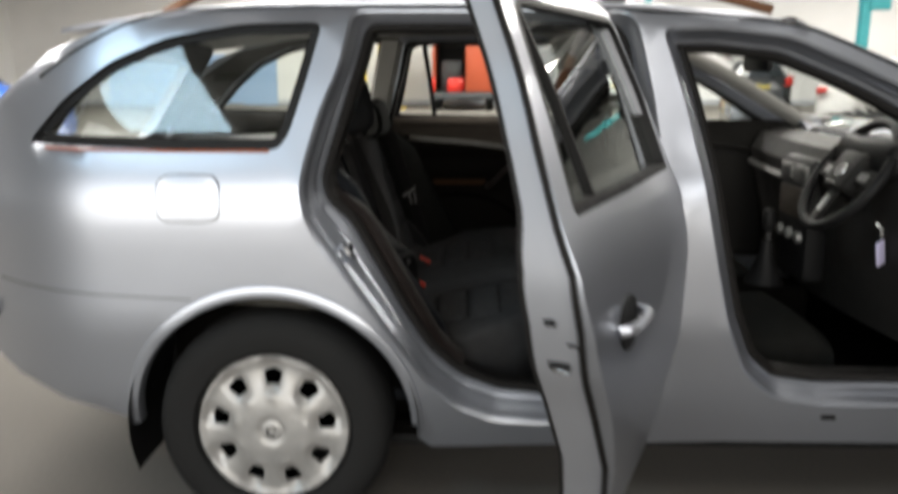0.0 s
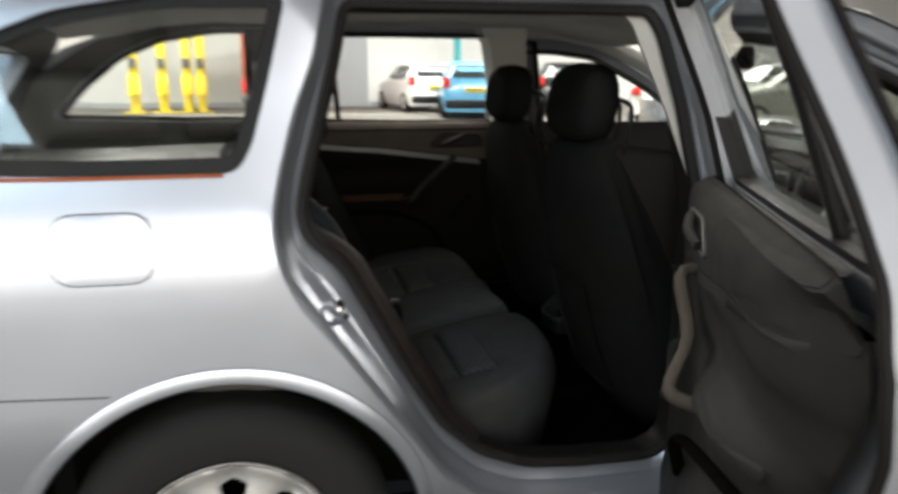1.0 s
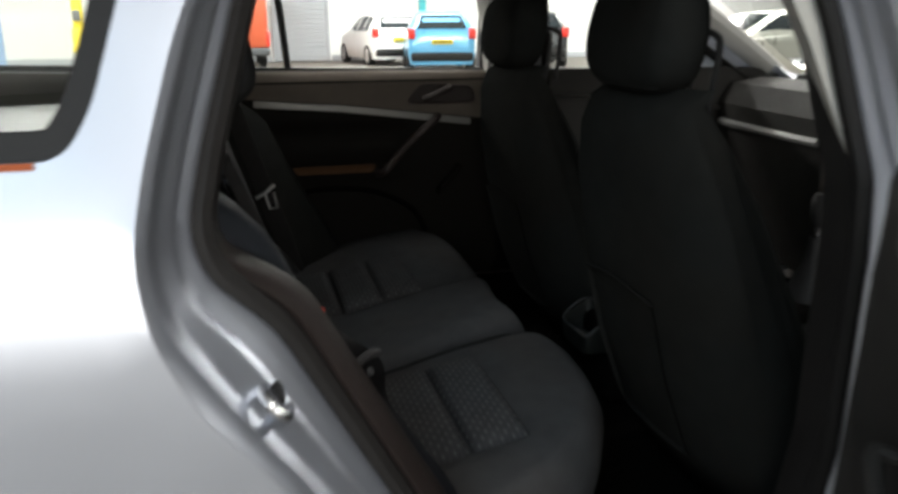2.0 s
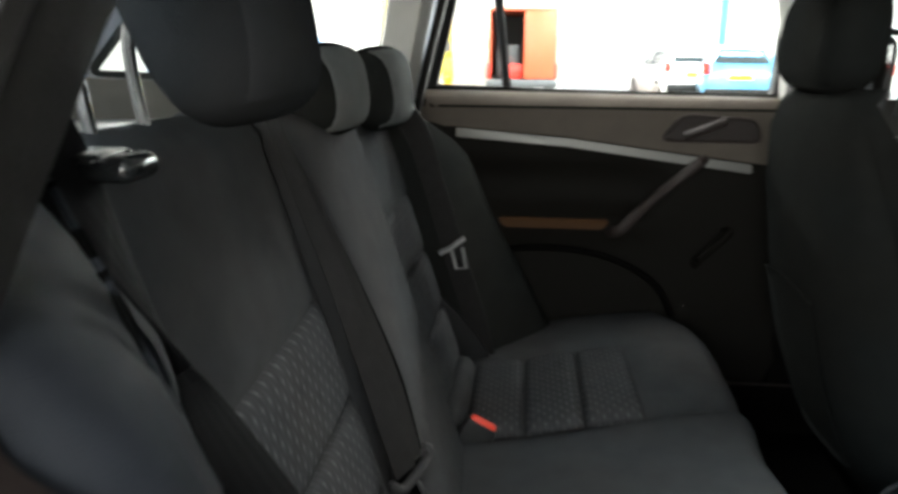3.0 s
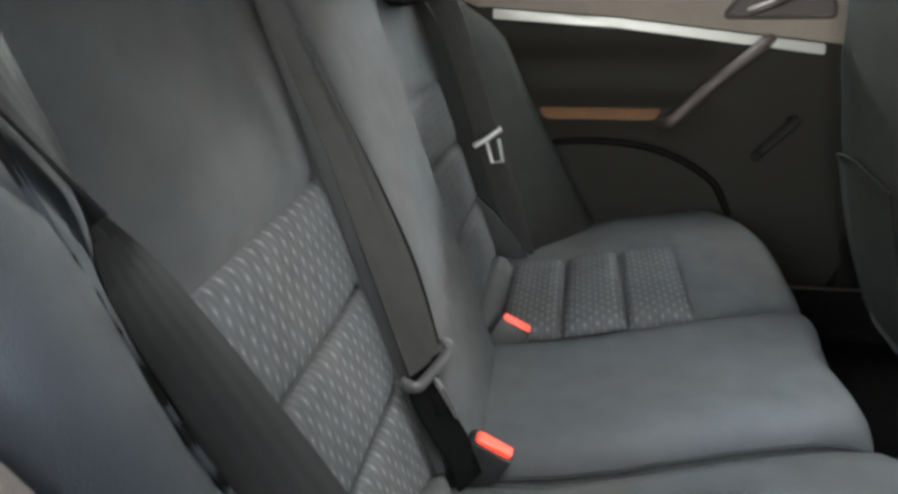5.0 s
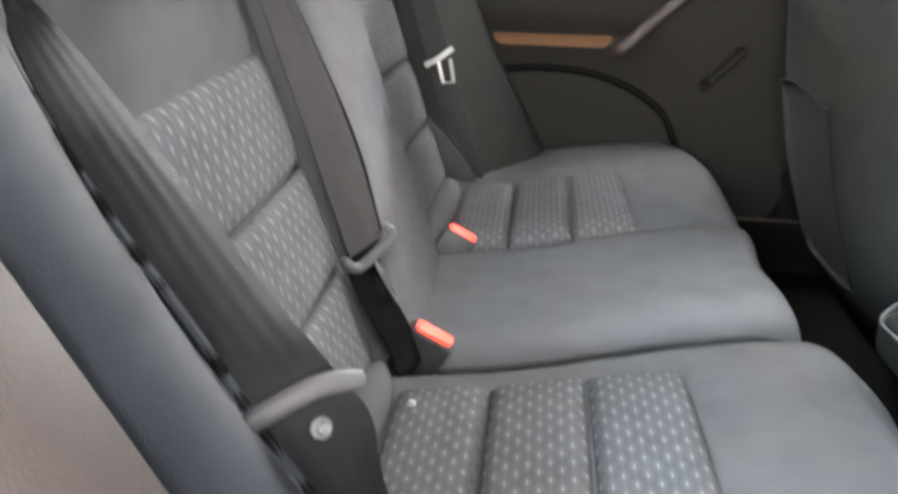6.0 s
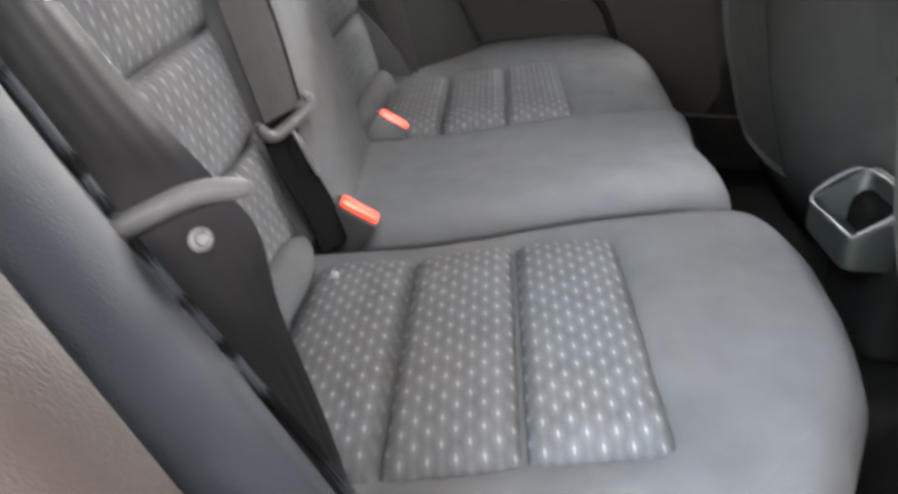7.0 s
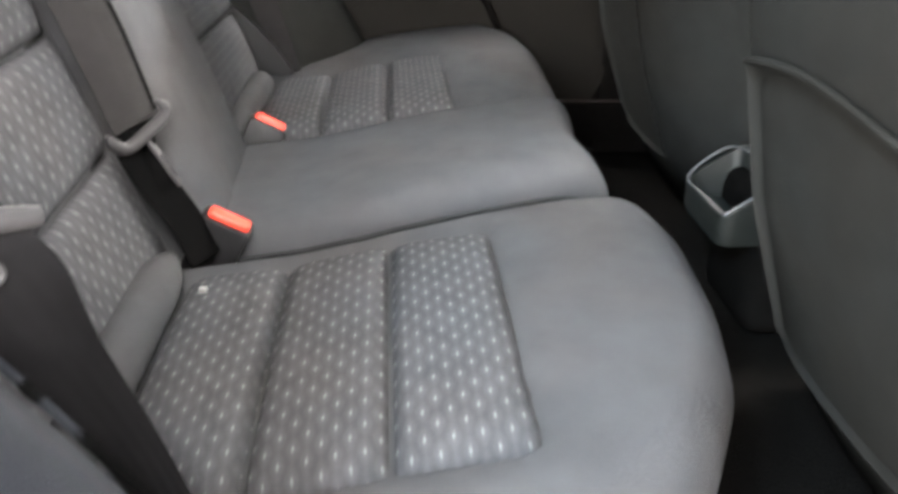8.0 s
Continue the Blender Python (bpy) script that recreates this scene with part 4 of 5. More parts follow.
part("sill_slot", sheet(rounded([(1.455, 0.342), (1.495, 0.342), (1.495, 0.358), (1.455, 0.358)], 0.006), [], skin(-0.001), skin(0.004), 0.02), BLACK, car)

# ---- rear bench ----
YC = 0.90


def seat_z(x, y):
    return float(np.interp(x, [0.26, 0.42, 0.52, 0.62, 0.72, 0.78], [0.485, 0.505, 0.527, 0.541, 0.549, 0.547]))


def back_x(z):
    return 0.175 + (0.836 - z) * 0.33


bench = thing("rear_bench_seat", "dark grey cloth rear bench with dashed insert panels", "car seat", (0.4, YC, 0.285))


FRONT_LINE = [0.785, 0.797, 0.825, 0.833, 0.822, 0.802, 0.752, 0.675, 0.565]


ROLL = 0.050    # how far the front edge rolls over


def cushion(y0, y1, front, sink, lift=0.0, flare=(0.0, 0.0), wing=0.0):
    """One seat cushion, its front edge bowed and rolled over; sink: the pattern field it leaves room for."""
    rings = []
    n = 30
    for i in range(n + 1):
        s = 0.5 - 0.5 * math.cos(math.pi * i / n)
        y = y0 + (y1 - y0) * s
        e = max(1 - abs(2 * s - 1) ** 9, 0.0) ** 0.5
        crown = 0.004 * abs(2 * s - 1) ** 3 - wing * s ** 4
        fx = float(np.interp(abs(y - YC), [0.0, 0.1, 0.2, 0.3, 0.4, 0.47, 0.55, 0.62, 0.68], front)) - 0.022 * abs(2 * s - 1) ** 8
        ring = []
        for x in np.linspace(0.24, fx - ROLL, 22):
            z = seat_z(x, y) + lift
            if sink and sink[0] - 0.006 < x < sink[1] + 0.006 and sink[2] - 0.006 < y < sink[3] + 0.006:
                z -= 0.012
            ring.append((x, y, z - crown - 0.06 * (1 - e)))
        for a in np.linspace(0.15, 1.9, 9):
            ring.append((fx - ROLL + ROLL * math.sin(a), y, seat_z(fx - ROLL, y) + lift - crown - 0.06 * (1 - e) - 0.09 * (1 - math.cos(a))))
        ring += [(fx - 0.03, y, 0.30), (0.24, y, 0.30)]
        f = flare[0] * (1 - s) + flare[1] * s
        rings.append([Vector((x, y + f * max(0.0, (x - 0.5) / 0.27), z)) for x, y, z in ring])
    return loft(rings)


FRONT_FAR = [0.785, 0.797, 0.812, 0.812, 0.815, 0.818, 0.815, 0.80, 0.76]
for ya, yb, name in ((0.22, 0.747, "outer"), (1.085, 1.645, "outer")):
    near = ya < 0.5
    p0, p1 = (0.343, 0.683) if near else (1.105, 1.445)
    part("seat_cushion", cushion(ya, yb, FRONT_LINE if near else FRONT_FAR, (0.32, 0.622, p0, p1), 0.0, (0.0, 0.055) if near else (0.055, 0.0), 0.0 if near else 0.030), CLOTH, bench, crease=70)
    for a, b in ((0.318, 0.4165), (0.4195, 0.5185), (0.5215, 0.622)):
        part("insert_panel", pad(lambda u, v: Vector((u, v, seat_z(u, v) - 0.011)), a, b, p0, p1, 0.0175, 18, 26, 6), DASHED, bench, "grey insert cloth with pale dashed stitches", crease=80)
# dark cords that draw the shade in the creases between cushions
for ys in (0.750, 1.0825):
    part("crease_shade_cord", tube([(x, ys + 0.055 * max(0.0, (x - 0.5) / 0.27), seat_z(x, ys) - 0.027 - 2.2 * max(0.0, x - 0.70) ** 2) for x in np.linspace(0.30, 0.80, 24)], 0.003, n=6), CLOTH_DARK, bench)
for p0, p1 in ((0.36, 0.705), (0.775, 0.96), (1.10, 1.42)):
    n = 14
    rad = [0.025 * math.sin(min(1.0, 0.12 + 4.0 * min(k, n - k) / n) * math.pi / 2) for k in range(n + 1)]
    part("rear_roll", tube([(0.293, p0 + (p1 - p0) * k / n, 0.500) for k in range(n + 1)], rad, n=16), CLOTH, bench, crease=80)
part("cloth_tag", box(0.338, 0.345, 0.622, 0.628, 0.49, 0.505, 0.001), SILVER, bench, "tiny white sewn tag")
GLOSS = material("gloss_black_plastic", (0.012, 0.013, 0.014), 0.14, 0, 0.05, 30, spec=0.6)
part("release_latch", box(0.140, 0.186, 0.272, 0.312, 1.044, 1.060, 0.007, 4), GLOSS, bench, "gloss black backrest release")
part("latch_plate", box(0.145, 0.172, 0.27, 0.305, 1.056, 1.062, 0.003), CHROME, bench)
part("middle_cushion", cushion(0.753, 1.08, FRONT_LINE, None, 0.012, (0.055, 0.055)), CLOTH, bench, crease=70)


def backrest(y0, y1, z1, proud=0.0, sink=None, far_proud=None):
    rings = []
    n = 30
    for i in range(n + 1):
        s = 0.5 - 0.5 * math.cos(math.pi * i / n)
        y = y0 + (y1 - y0) * s
        e = max(1 - abs(2 * s - 1) ** 6, 0.0) ** 0.5
        proud = proud if far_proud is None else 0.05 + (far_proud - 0.05) * s
        ring = []
        for z in np.linspace(0.44, z1 - 0.04, 26):
            x = back_x(z) + proud
            if sink and sink[0] - 0.006 < z < sink[1] + 0.006 and sink[2] - 0.006 < y < sink[3] + 0.006:
                x -= 0.010
            ring.append((x - 0.035 * (1 - e), y, z))
        top = back_x(z1 - 0.04) + proud - 0.035 * (1 - e)
        for a in np.linspace(0.2, math.pi, 10):
            ring.append((top - 0.055 + 0.055 * math.cos(a), y, z1 - 0.04 + 0.04 * math.sin(a)))
        ring.append((back_x(0.44) - 0.13, y, 0.44))
        rings.append([Vector(p) for p in ring])
    return loft(rings)


for near in (True, False):
    y0, y1 = (0.24, 0.765) if near else (1.04, 1.56)
    p0, p1 = (0.34, 0.728) if near else (1.085, 1.46)
    part("backrest", backrest(y0, y1, 1.055, 0.0, (0.5, 0.83 if near else 0.845, p0, p1)), CLOTH, bench, crease=70)
    tilt_z = 0.035 if near else -0.02
    for a, b in ((0.49, 0.6075), (0.6105, 0.7205), (0.7235, 0.838)) if near else ((0.50, 0.6145), (0.6175, 0.731), (0.734, 0.850)):
        part("insert_panel", pad(lambda u, v: Vector((back_x(v) - 0.008, u, v + tilt_z * (u - 0.70 if near else u - 1.3))), p0, p1, a, b, 0.0125, 24, 16, 6), DASHED, bench, "grey insert cloth with pale dashed stitches", crease=80)
part("middle_backrest", backrest(0.748, 1.072, 1.05, 0.05, None, 0.035), CLOTH, bench, crease=70)


def headrest(x, y, z, w, h, t, lean, parent, side=None, power=3.6, cut=0.0):
    bm = bmesh.new()
    bmesh.ops.create_cube(bm, size=1.0)
    bmesh.ops.subdivide_edges(bm, edges=bm.edges, cuts=9, use_grid_fill=True)
    for v in bm.verts:
        c = v.co * 2
        p = power
        n = (abs(c.x) ** p + abs(c.y) ** p + abs(c.z) ** p) ** (1 / p)
        c = c / n
        wide = 1 - 0.10 * max(0.0, c.z)
        tuck = cut * max(0.0, -c.x) * max(0.0, 0.6 - c.z) / 1.6
        v.co = Vector((c.x * t / 2 - 0.015 * (c.y ** 2) + tuck, c.y * w / 2 * wide, c.z * h / 2))
    bm.transform(Matrix.Translation((x, y, z)) @ pose(0, 0, 0, 0, -lean, 0))
    hr = part("headrest", bm, side or CLOTH_DARK, parent, crease=80)
    m = Matrix.Translation((x, y, z)) @ pose(0, 0, 0, 0, -lean, 0)
    face = 1 if parent.name.startswith("rear") else -1

    def front(u, v):
        k = max(0.02, 1 - abs(u / (w / 2)) ** power - abs(v / (h / 2)) ** power) ** (1 / power)
        return m @ Vector((face * (k * t / 2) - 0.015 * (u / (w / 2)) ** 2 - face * 0.001, u, v))

    # middle and far headrests carry light and shade in their colours
    part("face_panel", pad(front, -w * 0.37 * face, w * 0.37 * face, -h * 0.44, h * 0.44, 0.005, 16, 12, 8), (CLOTH_LIT if side is SEATBACK_AND_SHADE else CLOTH_DARK) if face > 0 else SEATBACK_AND_SHADE, hr, crease=80)
    for s in (-0.034, 0.055 if face > 0 else 0.034):
        part("headrest_post", tube(bent([(x - 0.100 * face, y + s, z - h / 2 - 0.03), (x - 0.112 * face, y + s, z - 0.03), (x - 0.10 * face, y + s, z + 0.0), (x - 0.03 * face, y + s, z + 0.02)], 12), 0.006, n=8), CHROME if face > 0 else BLACK, hr)
    return hr


headrest(0.168, 0.485, 1.148, 0.235, 0.175, 0.105, 10, bench, CLOTH_DARK, 3.6, 0.05)
headrest(0.138, YC, 1.072, 0.225, 0.120, 0.10, 8, bench, SEATBACK_AND_SHADE, 2.9)
headrest(0.140, 1.31, 1.060, 0.235, 0.150, 0.105, 8, bench, SEATBACK_AND_SHADE, 2.9)
for far in (False, True):
    rings = []
    for z in np.linspace(0.34, 1.03, 24):
        q = back_x(z)
        g = 1.0 if z < 0.9 else max(0.12, 1 - ((z - 0.9) / 0.13) ** 2)
        g *= float(np.interp(z, [0.5, 0.61, 0.75, 0.93, 1.0], [1.9, 1.7, 1.4, 1.2, 0.9])) if far else float(np.interp(z, [0.55, 0.59, 0.66, 0.72, 0.775, 0.833, 0.9, 0.99], [1.7, 1.61, 1.41, 1.2, 1.04, 0.90, 0.81, 0.80]))
        rings.append([flip((q + dx * (g if dx > 0 else 1), y, z), far) for dx, y in ((0.03, 0.335), (0.045, 0.305), (0.075, 0.265), (0.10, 0.235), (0.108, 0.21), (0.10, 0.18), (0.07, 0.165), (-0.12, 0.16), (-0.12, 0.33))])
    # near bolster tinted by daylight, far one darkened as in shade
    part("side_bolster", loft(rings), SEATBACK_AND_SHADE if far else SIDE_PAD_DAYLIT, bench, "" if far else "padded side bolster, blue-grey from daylight put into its colour", crease=70)
# broken dark line: the shade in the gap between bolster and belt
gap_line = bent([(0.15, 0.240, 1.075), (0.160, 0.246, 1.04), (0.182, 0.254, 0.985), (0.214, 0.262, 0.90), (0.252, 0.258, 0.833), (0.290, 0.256, 0.775), (0.324, 0.252, 0.72), (0.368, 0.247, 0.661), (0.42, 0.243, 0.588), (0.445, 0.243, 0.54)], 72)
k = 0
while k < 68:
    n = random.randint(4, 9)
    run = gap_line[k:min(k + n, 73)]
    part("gap_shade_strip", tube(run, [0.0018 + 0.0014 * random.random() for _ in run], n=8), SHADE_BLACK, bench)
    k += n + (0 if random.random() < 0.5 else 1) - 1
part("strip_bed", tube(gap_line, 0.0026, n=6), SIDE_PAD_DAYLIT, bench)

for far in (False, True):
    wedge = [(-0.3, 0.29), (0.45, 0.29), (0.42, 0.46), (0.36, 0.58), (0.30, 0.70), (0.22, 0.83), (-0.3, 0.86)]
    part("wheel_arch_trim", sheet(rounded(wedge, 0.03), [], lambda x, z: flip((x, side_y(x, z) + 0.125, z), far), lambda x, z: flip((x, 0.26, z), far), 0.06), CARPET_AND_SHADE, car)

# panel added so that the far footwell's shade lies in its colour
part("footwell_shade_panel", box(0.45, 1.10, 1.585, 1.625, 0.286, 0.398, 0.008), CARPET_AND_SHADE, car)
part("sill_strip", tube([(0.70, 1.59, 0.402), (0.88, 1.589, 0.403), (1.08, 1.59, 0.402)], 0.003, n=8), TRIM_WARM, car)

# ---- front seats ----


def front_seat(name, label, yc, dx):
    st = thing(name, label, "car seat", (1.2, yc, 0.285), "front seats")
    rings = []
    for i in range(25):
        s = 0.5 - 0.5 * math.cos(math.pi * i / 24)
        y = yc - 0.25 + 0.50 * s
        e = max(1 - abs(2 * s - 1) ** 2.6, 0.0) ** 0.55
        ring = []
        for z, xr, xf in ((0.33, 0.99, 1.20), (0.45, 0.915, 1.18), (0.6, 0.862, 1.13), (0.75, 0.828, 1.06), (0.9, 0.81, 0.98), (1.0, 0.805, 0.93), (1.05, 0.82, 0.90)):
            mid = (xr + xf) / 2
            ring.append((z, mid - (mid - xr) * (0.1 + 0.9 * e) + dx, mid + (xf - mid) * (0.5 + 0.5 * e) + dx))
        w = lambda z: 1.0 if z < 0.8 else 1.0 - 0.35 * ((z - 0.8) / 0.25) ** 2
        pts = [Vector((xr, yc + (y - yc) * w(z), z)) for z, xr, xf in ring] + [Vector((ring[-1][1] + 0.04, yc + (y - yc) * w(1.05), 1.075))] + [Vector((xf, yc + (y - yc) * w(z), z)) for z, xr, xf in reversed(ring)]
        rings.append(pts)
    part("seat_back", loft(rings), SEATBACK_AND_SHADE, st, crease=70)
    part("map_pocket", pad(lambda u, v: Vector((float(np.interp(v, [0.33, 0.45, 0.6, 0.75, 0.9], [0.99, 0.915, 0.862, 0.828, 0.81])) - 0.004 + dx + 0.11 * (abs(u - yc) / 0.25) ** 3.2, u, v - 0.03 * (abs(u - yc) / 0.16) ** 2 * (v - 0.42) / 0.33)), yc + 0.125, yc - 0.125, 0.43, 0.74, 0.010, 14, 12), SEATBACK_AND_SHADE, st, crease=80)
    part("pocket_rim", tube([(0.823 + dx + 0.11 * (abs(u) / 0.25) ** 3.2, yc + u, 0.742 - 0.03 * (abs(u) / 0.16) ** 2) for u in np.linspace(-0.125, 0.125, 17)], 0.0035, n=6), SEATBACK_AND_SHADE, st)
    base = []
    for i in range(25):
        s = 0.5 - 0.5 * math.cos(math.pi * i / 24)
        y = yc - 0.25 + 0.50 * s
        e = max(1 - abs(2 * s - 1) ** 4, 0.0) ** 0.5
        base.append([Vector((x + dx, y, z - 0.04 * (1 - e) * (z > 0.4))) for x, z in ((1.02, 0.34), (1.05, 0.47), (1.2, 0.485), (1.4, 0.51), (1.52, 0.52), (1.57, 0.49), (1.58, 0.42), (1.54, 0.34))])
    part("seat_cushion", loft(base), SEATBACK_AND_SHADE, st, crease=70)
    part("seat_runner", box(1.05 + dx, 1.5 + dx, yc - 0.2, yc + 0.2, 0.285, 0.345, 0.01), CARPET_AND_SHADE, st)
    headrest(0.87 + dx, yc, 1.155, 0.295, 0.195, 0.12, -8, st, SEATBACK_AND_SHADE, 2.9)
    return st


front_seat("driver_seat", "dark grey cloth driver seat with a headrest", 0.50, 0.0)
front_seat("passenger_seat", "dark grey cloth front passenger seat with a headrest", 1.29, 0.05)

# ---- console, dashboard, steering wheel ----
# console in near black, with its shade put into the colour
con = part("centre_console", box(1.0, 1.75, CY - 0.06, CY + 0.11, 0.285, 0.49, 0.03, 3), CARPET_AND_SHADE, car)
ya, yb = 0.845, 0.995
foot = rounded([(0.945, ya), (1.03, ya), (1.03, yb), (0.945, yb)], 0.02)
mx, my = 0.9875, (ya + yb) / 2
tilt = lambda x: 0.466 + (x - 0.945) * 0.62
part("console_end", loft([[Vector((mx + (x - mx) * k, my + (y - my) * k, tilt(x) if z is None else z)) for x, y in foot] for k, z in ((0.92, 0.424), (0.97, 0.432), (1.0, None), (0.90, None), (0.84, 0.440))]), CONSOLE, con, "grey-green plastic cup holder at the console's end")
part("holder_lip", tube(bent([(0.95, ya + 0.006, 0.47), (0.948, CY + 0.025, 0.468), (0.95, yb - 0.006, 0.47), (1.0, yb - 0.006, 0.512), (1.01, CY + 0.025, 0.524), (1.0, ya + 0.006, 0.512), (0.95, ya + 0.006, 0.47)], 30), 0.002, n=6), BUTTON, con)
part("gear_lever", tube([(1.60, 0.9, 0.5), (1.605, 0.9, 0.6), (1.60, 0.9, 0.70)], 0.012, n=8), CHROME, con)
part("gear_knob", revolve([(0.0, 0.045), (0.018, 0.04), (0.026, 0.02), (0.024, -0.02), (0.014, -0.045), (0.0, -0.046)], 16, "Z", (1.60, 0.9, 0.72)), BLACK, con)
part("gear_gaiter", revolve([(0.02, 0.65), (0.03, 0.58), (0.06, 0.51), (0.07, 0.49)], 16, "Z", (1.60, 0.9, 0.0)), BLACK, con)
dash = part("dashboard", loft([[Vector((x + 0.06 * (abs(y - CY) / 0.7) ** 2, y, z)) for x, z in ((1.78, 0.45), (1.76, 0.62), (1.72, 0.80), (1.70, 0.92), (1.74, 0.985), (1.85, 1.0), (2.1, 0.985), (2.14, 0.5))] for y in np.linspace(0.17, 2 * CY - 0.17, 30)]), TRIM, car)
part("instrument_hood", box(1.71, 1.88, 0.33, 0.69, 0.94, 1.05, 0.035, 3), BLACK, dash)
part("centre_panel", box(1.68, 1.76, CY - 0.13, CY + 0.13, 0.52, 0.95, 0.02), BLACK, dash)
for vy in (CY - 0.062, CY + 0.062):
    vent = part("air_vent", box(1.668, 1.684, vy - 0.05, vy + 0.05, 0.865, 0.925, 0.006), SILVER, dash, "silver-framed air vent")
    for k in range(4):
        part("vent_slat", box(1.664, 1.670, vy - 0.042, vy + 0.042, 0.873 + k * 0.012, 0.879 + k * 0.012, 0.001), BLACK, vent)
part("radio_panel", box(1.668, 1.684, CY - 0.10, CY + 0.10, 0.74, 0.845, 0.006), CARD, dash)
for vy in (CY - 0.08, CY, CY + 0.08):
    part("heater_knob", revolve([(0.0, -0.022), (0.017, -0.022), (0.02, -0.016), (0.022, 0.0)], 20, "X", (1.684, vy, 0.675)), SILVER, dash)
part("silver_strip", tube([(1.70 + 0.06 * (abs(y - CY) / 0.7) ** 2, y, 0.86) for y in np.linspace(1.06, 1.6, 12)], 0.012, n=6), SILVER, dash)
WM = Matrix.Translation((1.685, 0.52, 0.935)) @ pose(0, 0, 0, 0, -57, 0)
sw = part("steering_wheel", moved(tube([(0.185 * math.cos(a), 0.185 * math.sin(a), 0.0) for a in np.linspace(0, 2 * math.pi, 48, endpoint=False)], 0.0165, True, 10), WM), BLACK, car)
part("airbag_hub", moved(box(-0.06, 0.075, -0.075, 0.075, -0.03, 0.028, 0.02, 3), WM), TRIM, sw)
for ang in (90, 180, 270):
    part("spoke", moved(moved(box(0.05, 0.185, -0.025, 0.025, -0.008, 0.008, 0.004), pose(0, 0, 0, 0, 0, ang)), WM), TRIM, sw)
for ang in (90, 180, 270):
    part("spoke_trim", moved(moved(box(0.082, 0.135, -0.013, 0.013, 0.007, 0.012, 0.002), pose(0, 0, 0, 0, 0, ang)), WM), SILVER, sw, "silver spoke insert")
part("hub_badge", moved(revolve([(0, 0.033), (0.022, 0.033), (0.026, 0.026)], 20, "Z"), WM), CHROME, sw)
part("lower_badge_trim", moved(tube([(-0.045, y, 0.03) for y in (-0.03, 0.0, 0.03)], 0.006, n=6), WM), CHROME, sw)
part("steering_column", tube([(1.70, 0.52, 0.91), (1.84, 0.52, 0.80)], 0.05, n=12), BLACK, car)
keys = thing("key_tag", "lilac plastic key tag hanging from the ignition", "key tag", (1.74, 0.40, 0.78))
part("key", tube([(1.745, 0.43, 0.80), (1.74, 0.40, 0.795), (1.738, 0.385, 0.79)], 0.006, n=8), CHROME, keys)
part("ring", tube([(1.738 + 0.002 * math.cos(a), 0.385 + 0.008 * math.cos(a), 0.775 + 0.014 * math.sin(a)) for a in np.linspace(0, 6.283, 16, endpoint=False)], 0.0015, True, 6), CHROME, keys)
part("tag", moved(box(-0.004, 0.004, -0.02, 0.02, -0.045, 0.03, 0.003), Matrix.Translation((1.74, 0.387, 0.725)) @ pose(0, 0, 0, 14, 0, -55)), TAG, keys)
part("interior_mirror", box(1.50, 1.53, 0.78, 1.02, 1.24, 1.31, 0.02, 3), BLACK, car)

# ---- belts and buckles ----
belt = thing("seat_belt", "black belt webbing of the outer rear seat, with its tongue", "seat belt", (0.3, 0.26, 0.6), "rear seat belts")
run_in = [(0.150, 0.235, 1.050), (0.169, 0.262, 1.002), (0.174, 0.272, 0.986), (0.192, 0.296, 0.942), (0.214, 0.330, 0.884), (0.262, 0.333, 0.815), (0.308, 0.318, 0.765), (0.354, 0.285, 0.737), (0.370, 0.288, 0.712), (0.374, 0.300, 0.660), (0.393, 0.305, 0.590), (0.412, 0.310, 0.510)]
run_out = [(0.148, 0.280, 1.085), (0.155, 0.292, 1.051), (0.157, 0.303, 1.022), (0.178, 0.316, 0.932), (0.207, 0.281, 0.894), (0.240, 0.277, 0.830), (0.276, 0.266, 0.775), (0.319, 0.254, 0.724), (0.331, 0.255, 0.704), (0.361, 0.260, 0.652), (0.385, 0.266, 0.595), (0.405, 0.270, 0.520)]
part("webbing", ribbon(run_in, run_out, 60), WEB_SHADED, belt)
part("tongue", tube(bent([(0.313, 0.248, 0.724), (0.325, 0.257, 0.730), (0.346, 0.273, 0.737), (0.366, 0.288, 0.735)], 12), [0.0045, 0.0055] + [0.006] * 9 + [0.0055, 0.0045], n=10), TONGUE, belt)
part("stop_button", moved(revolve([(0.0, 0.004), (0.0025, 0.004), (0.003, 0.0025), (0.0045, 0.0045), (0.006, 0.003), (0.006, -0.003)], 16, "Z"), look((0.3475, 0.2685, 0.7155), (0.25, 0.37, 0.66))), BUTTON, belt)
belt2 = thing("seat_belt", "dark grey belt webbing across the middle of the backrest", "seat belt", (0.25, 0.6, 0.6), "rear seat belts")
edge_l = [(0.112, 0.682, 1.062), (0.128, 0.683, 1.041), (0.155, 0.684, 0.958), (0.186, 0.690, 0.868), (0.226, 0.690, 0.742), (0.262, 0.682, 0.636)]
edge_r = [(0.132, 0.694, 1.058), (0.151, 0.695, 1.033), (0.185, 0.708, 0.958), (0.222, 0.728, 0.868), (0.266, 0.744, 0.750), (0.294, 0.742, 0.648)]
lift = Vector((0.006, -0.003, 0.003))
part("webbing", ribbon([Vector(p) + lift * 0.5 for p in edge_l], [Vector(p) + lift * 2.5 for p in edge_r], 40, u=(-1.0, -0.1)), WEB_LIT, belt2)
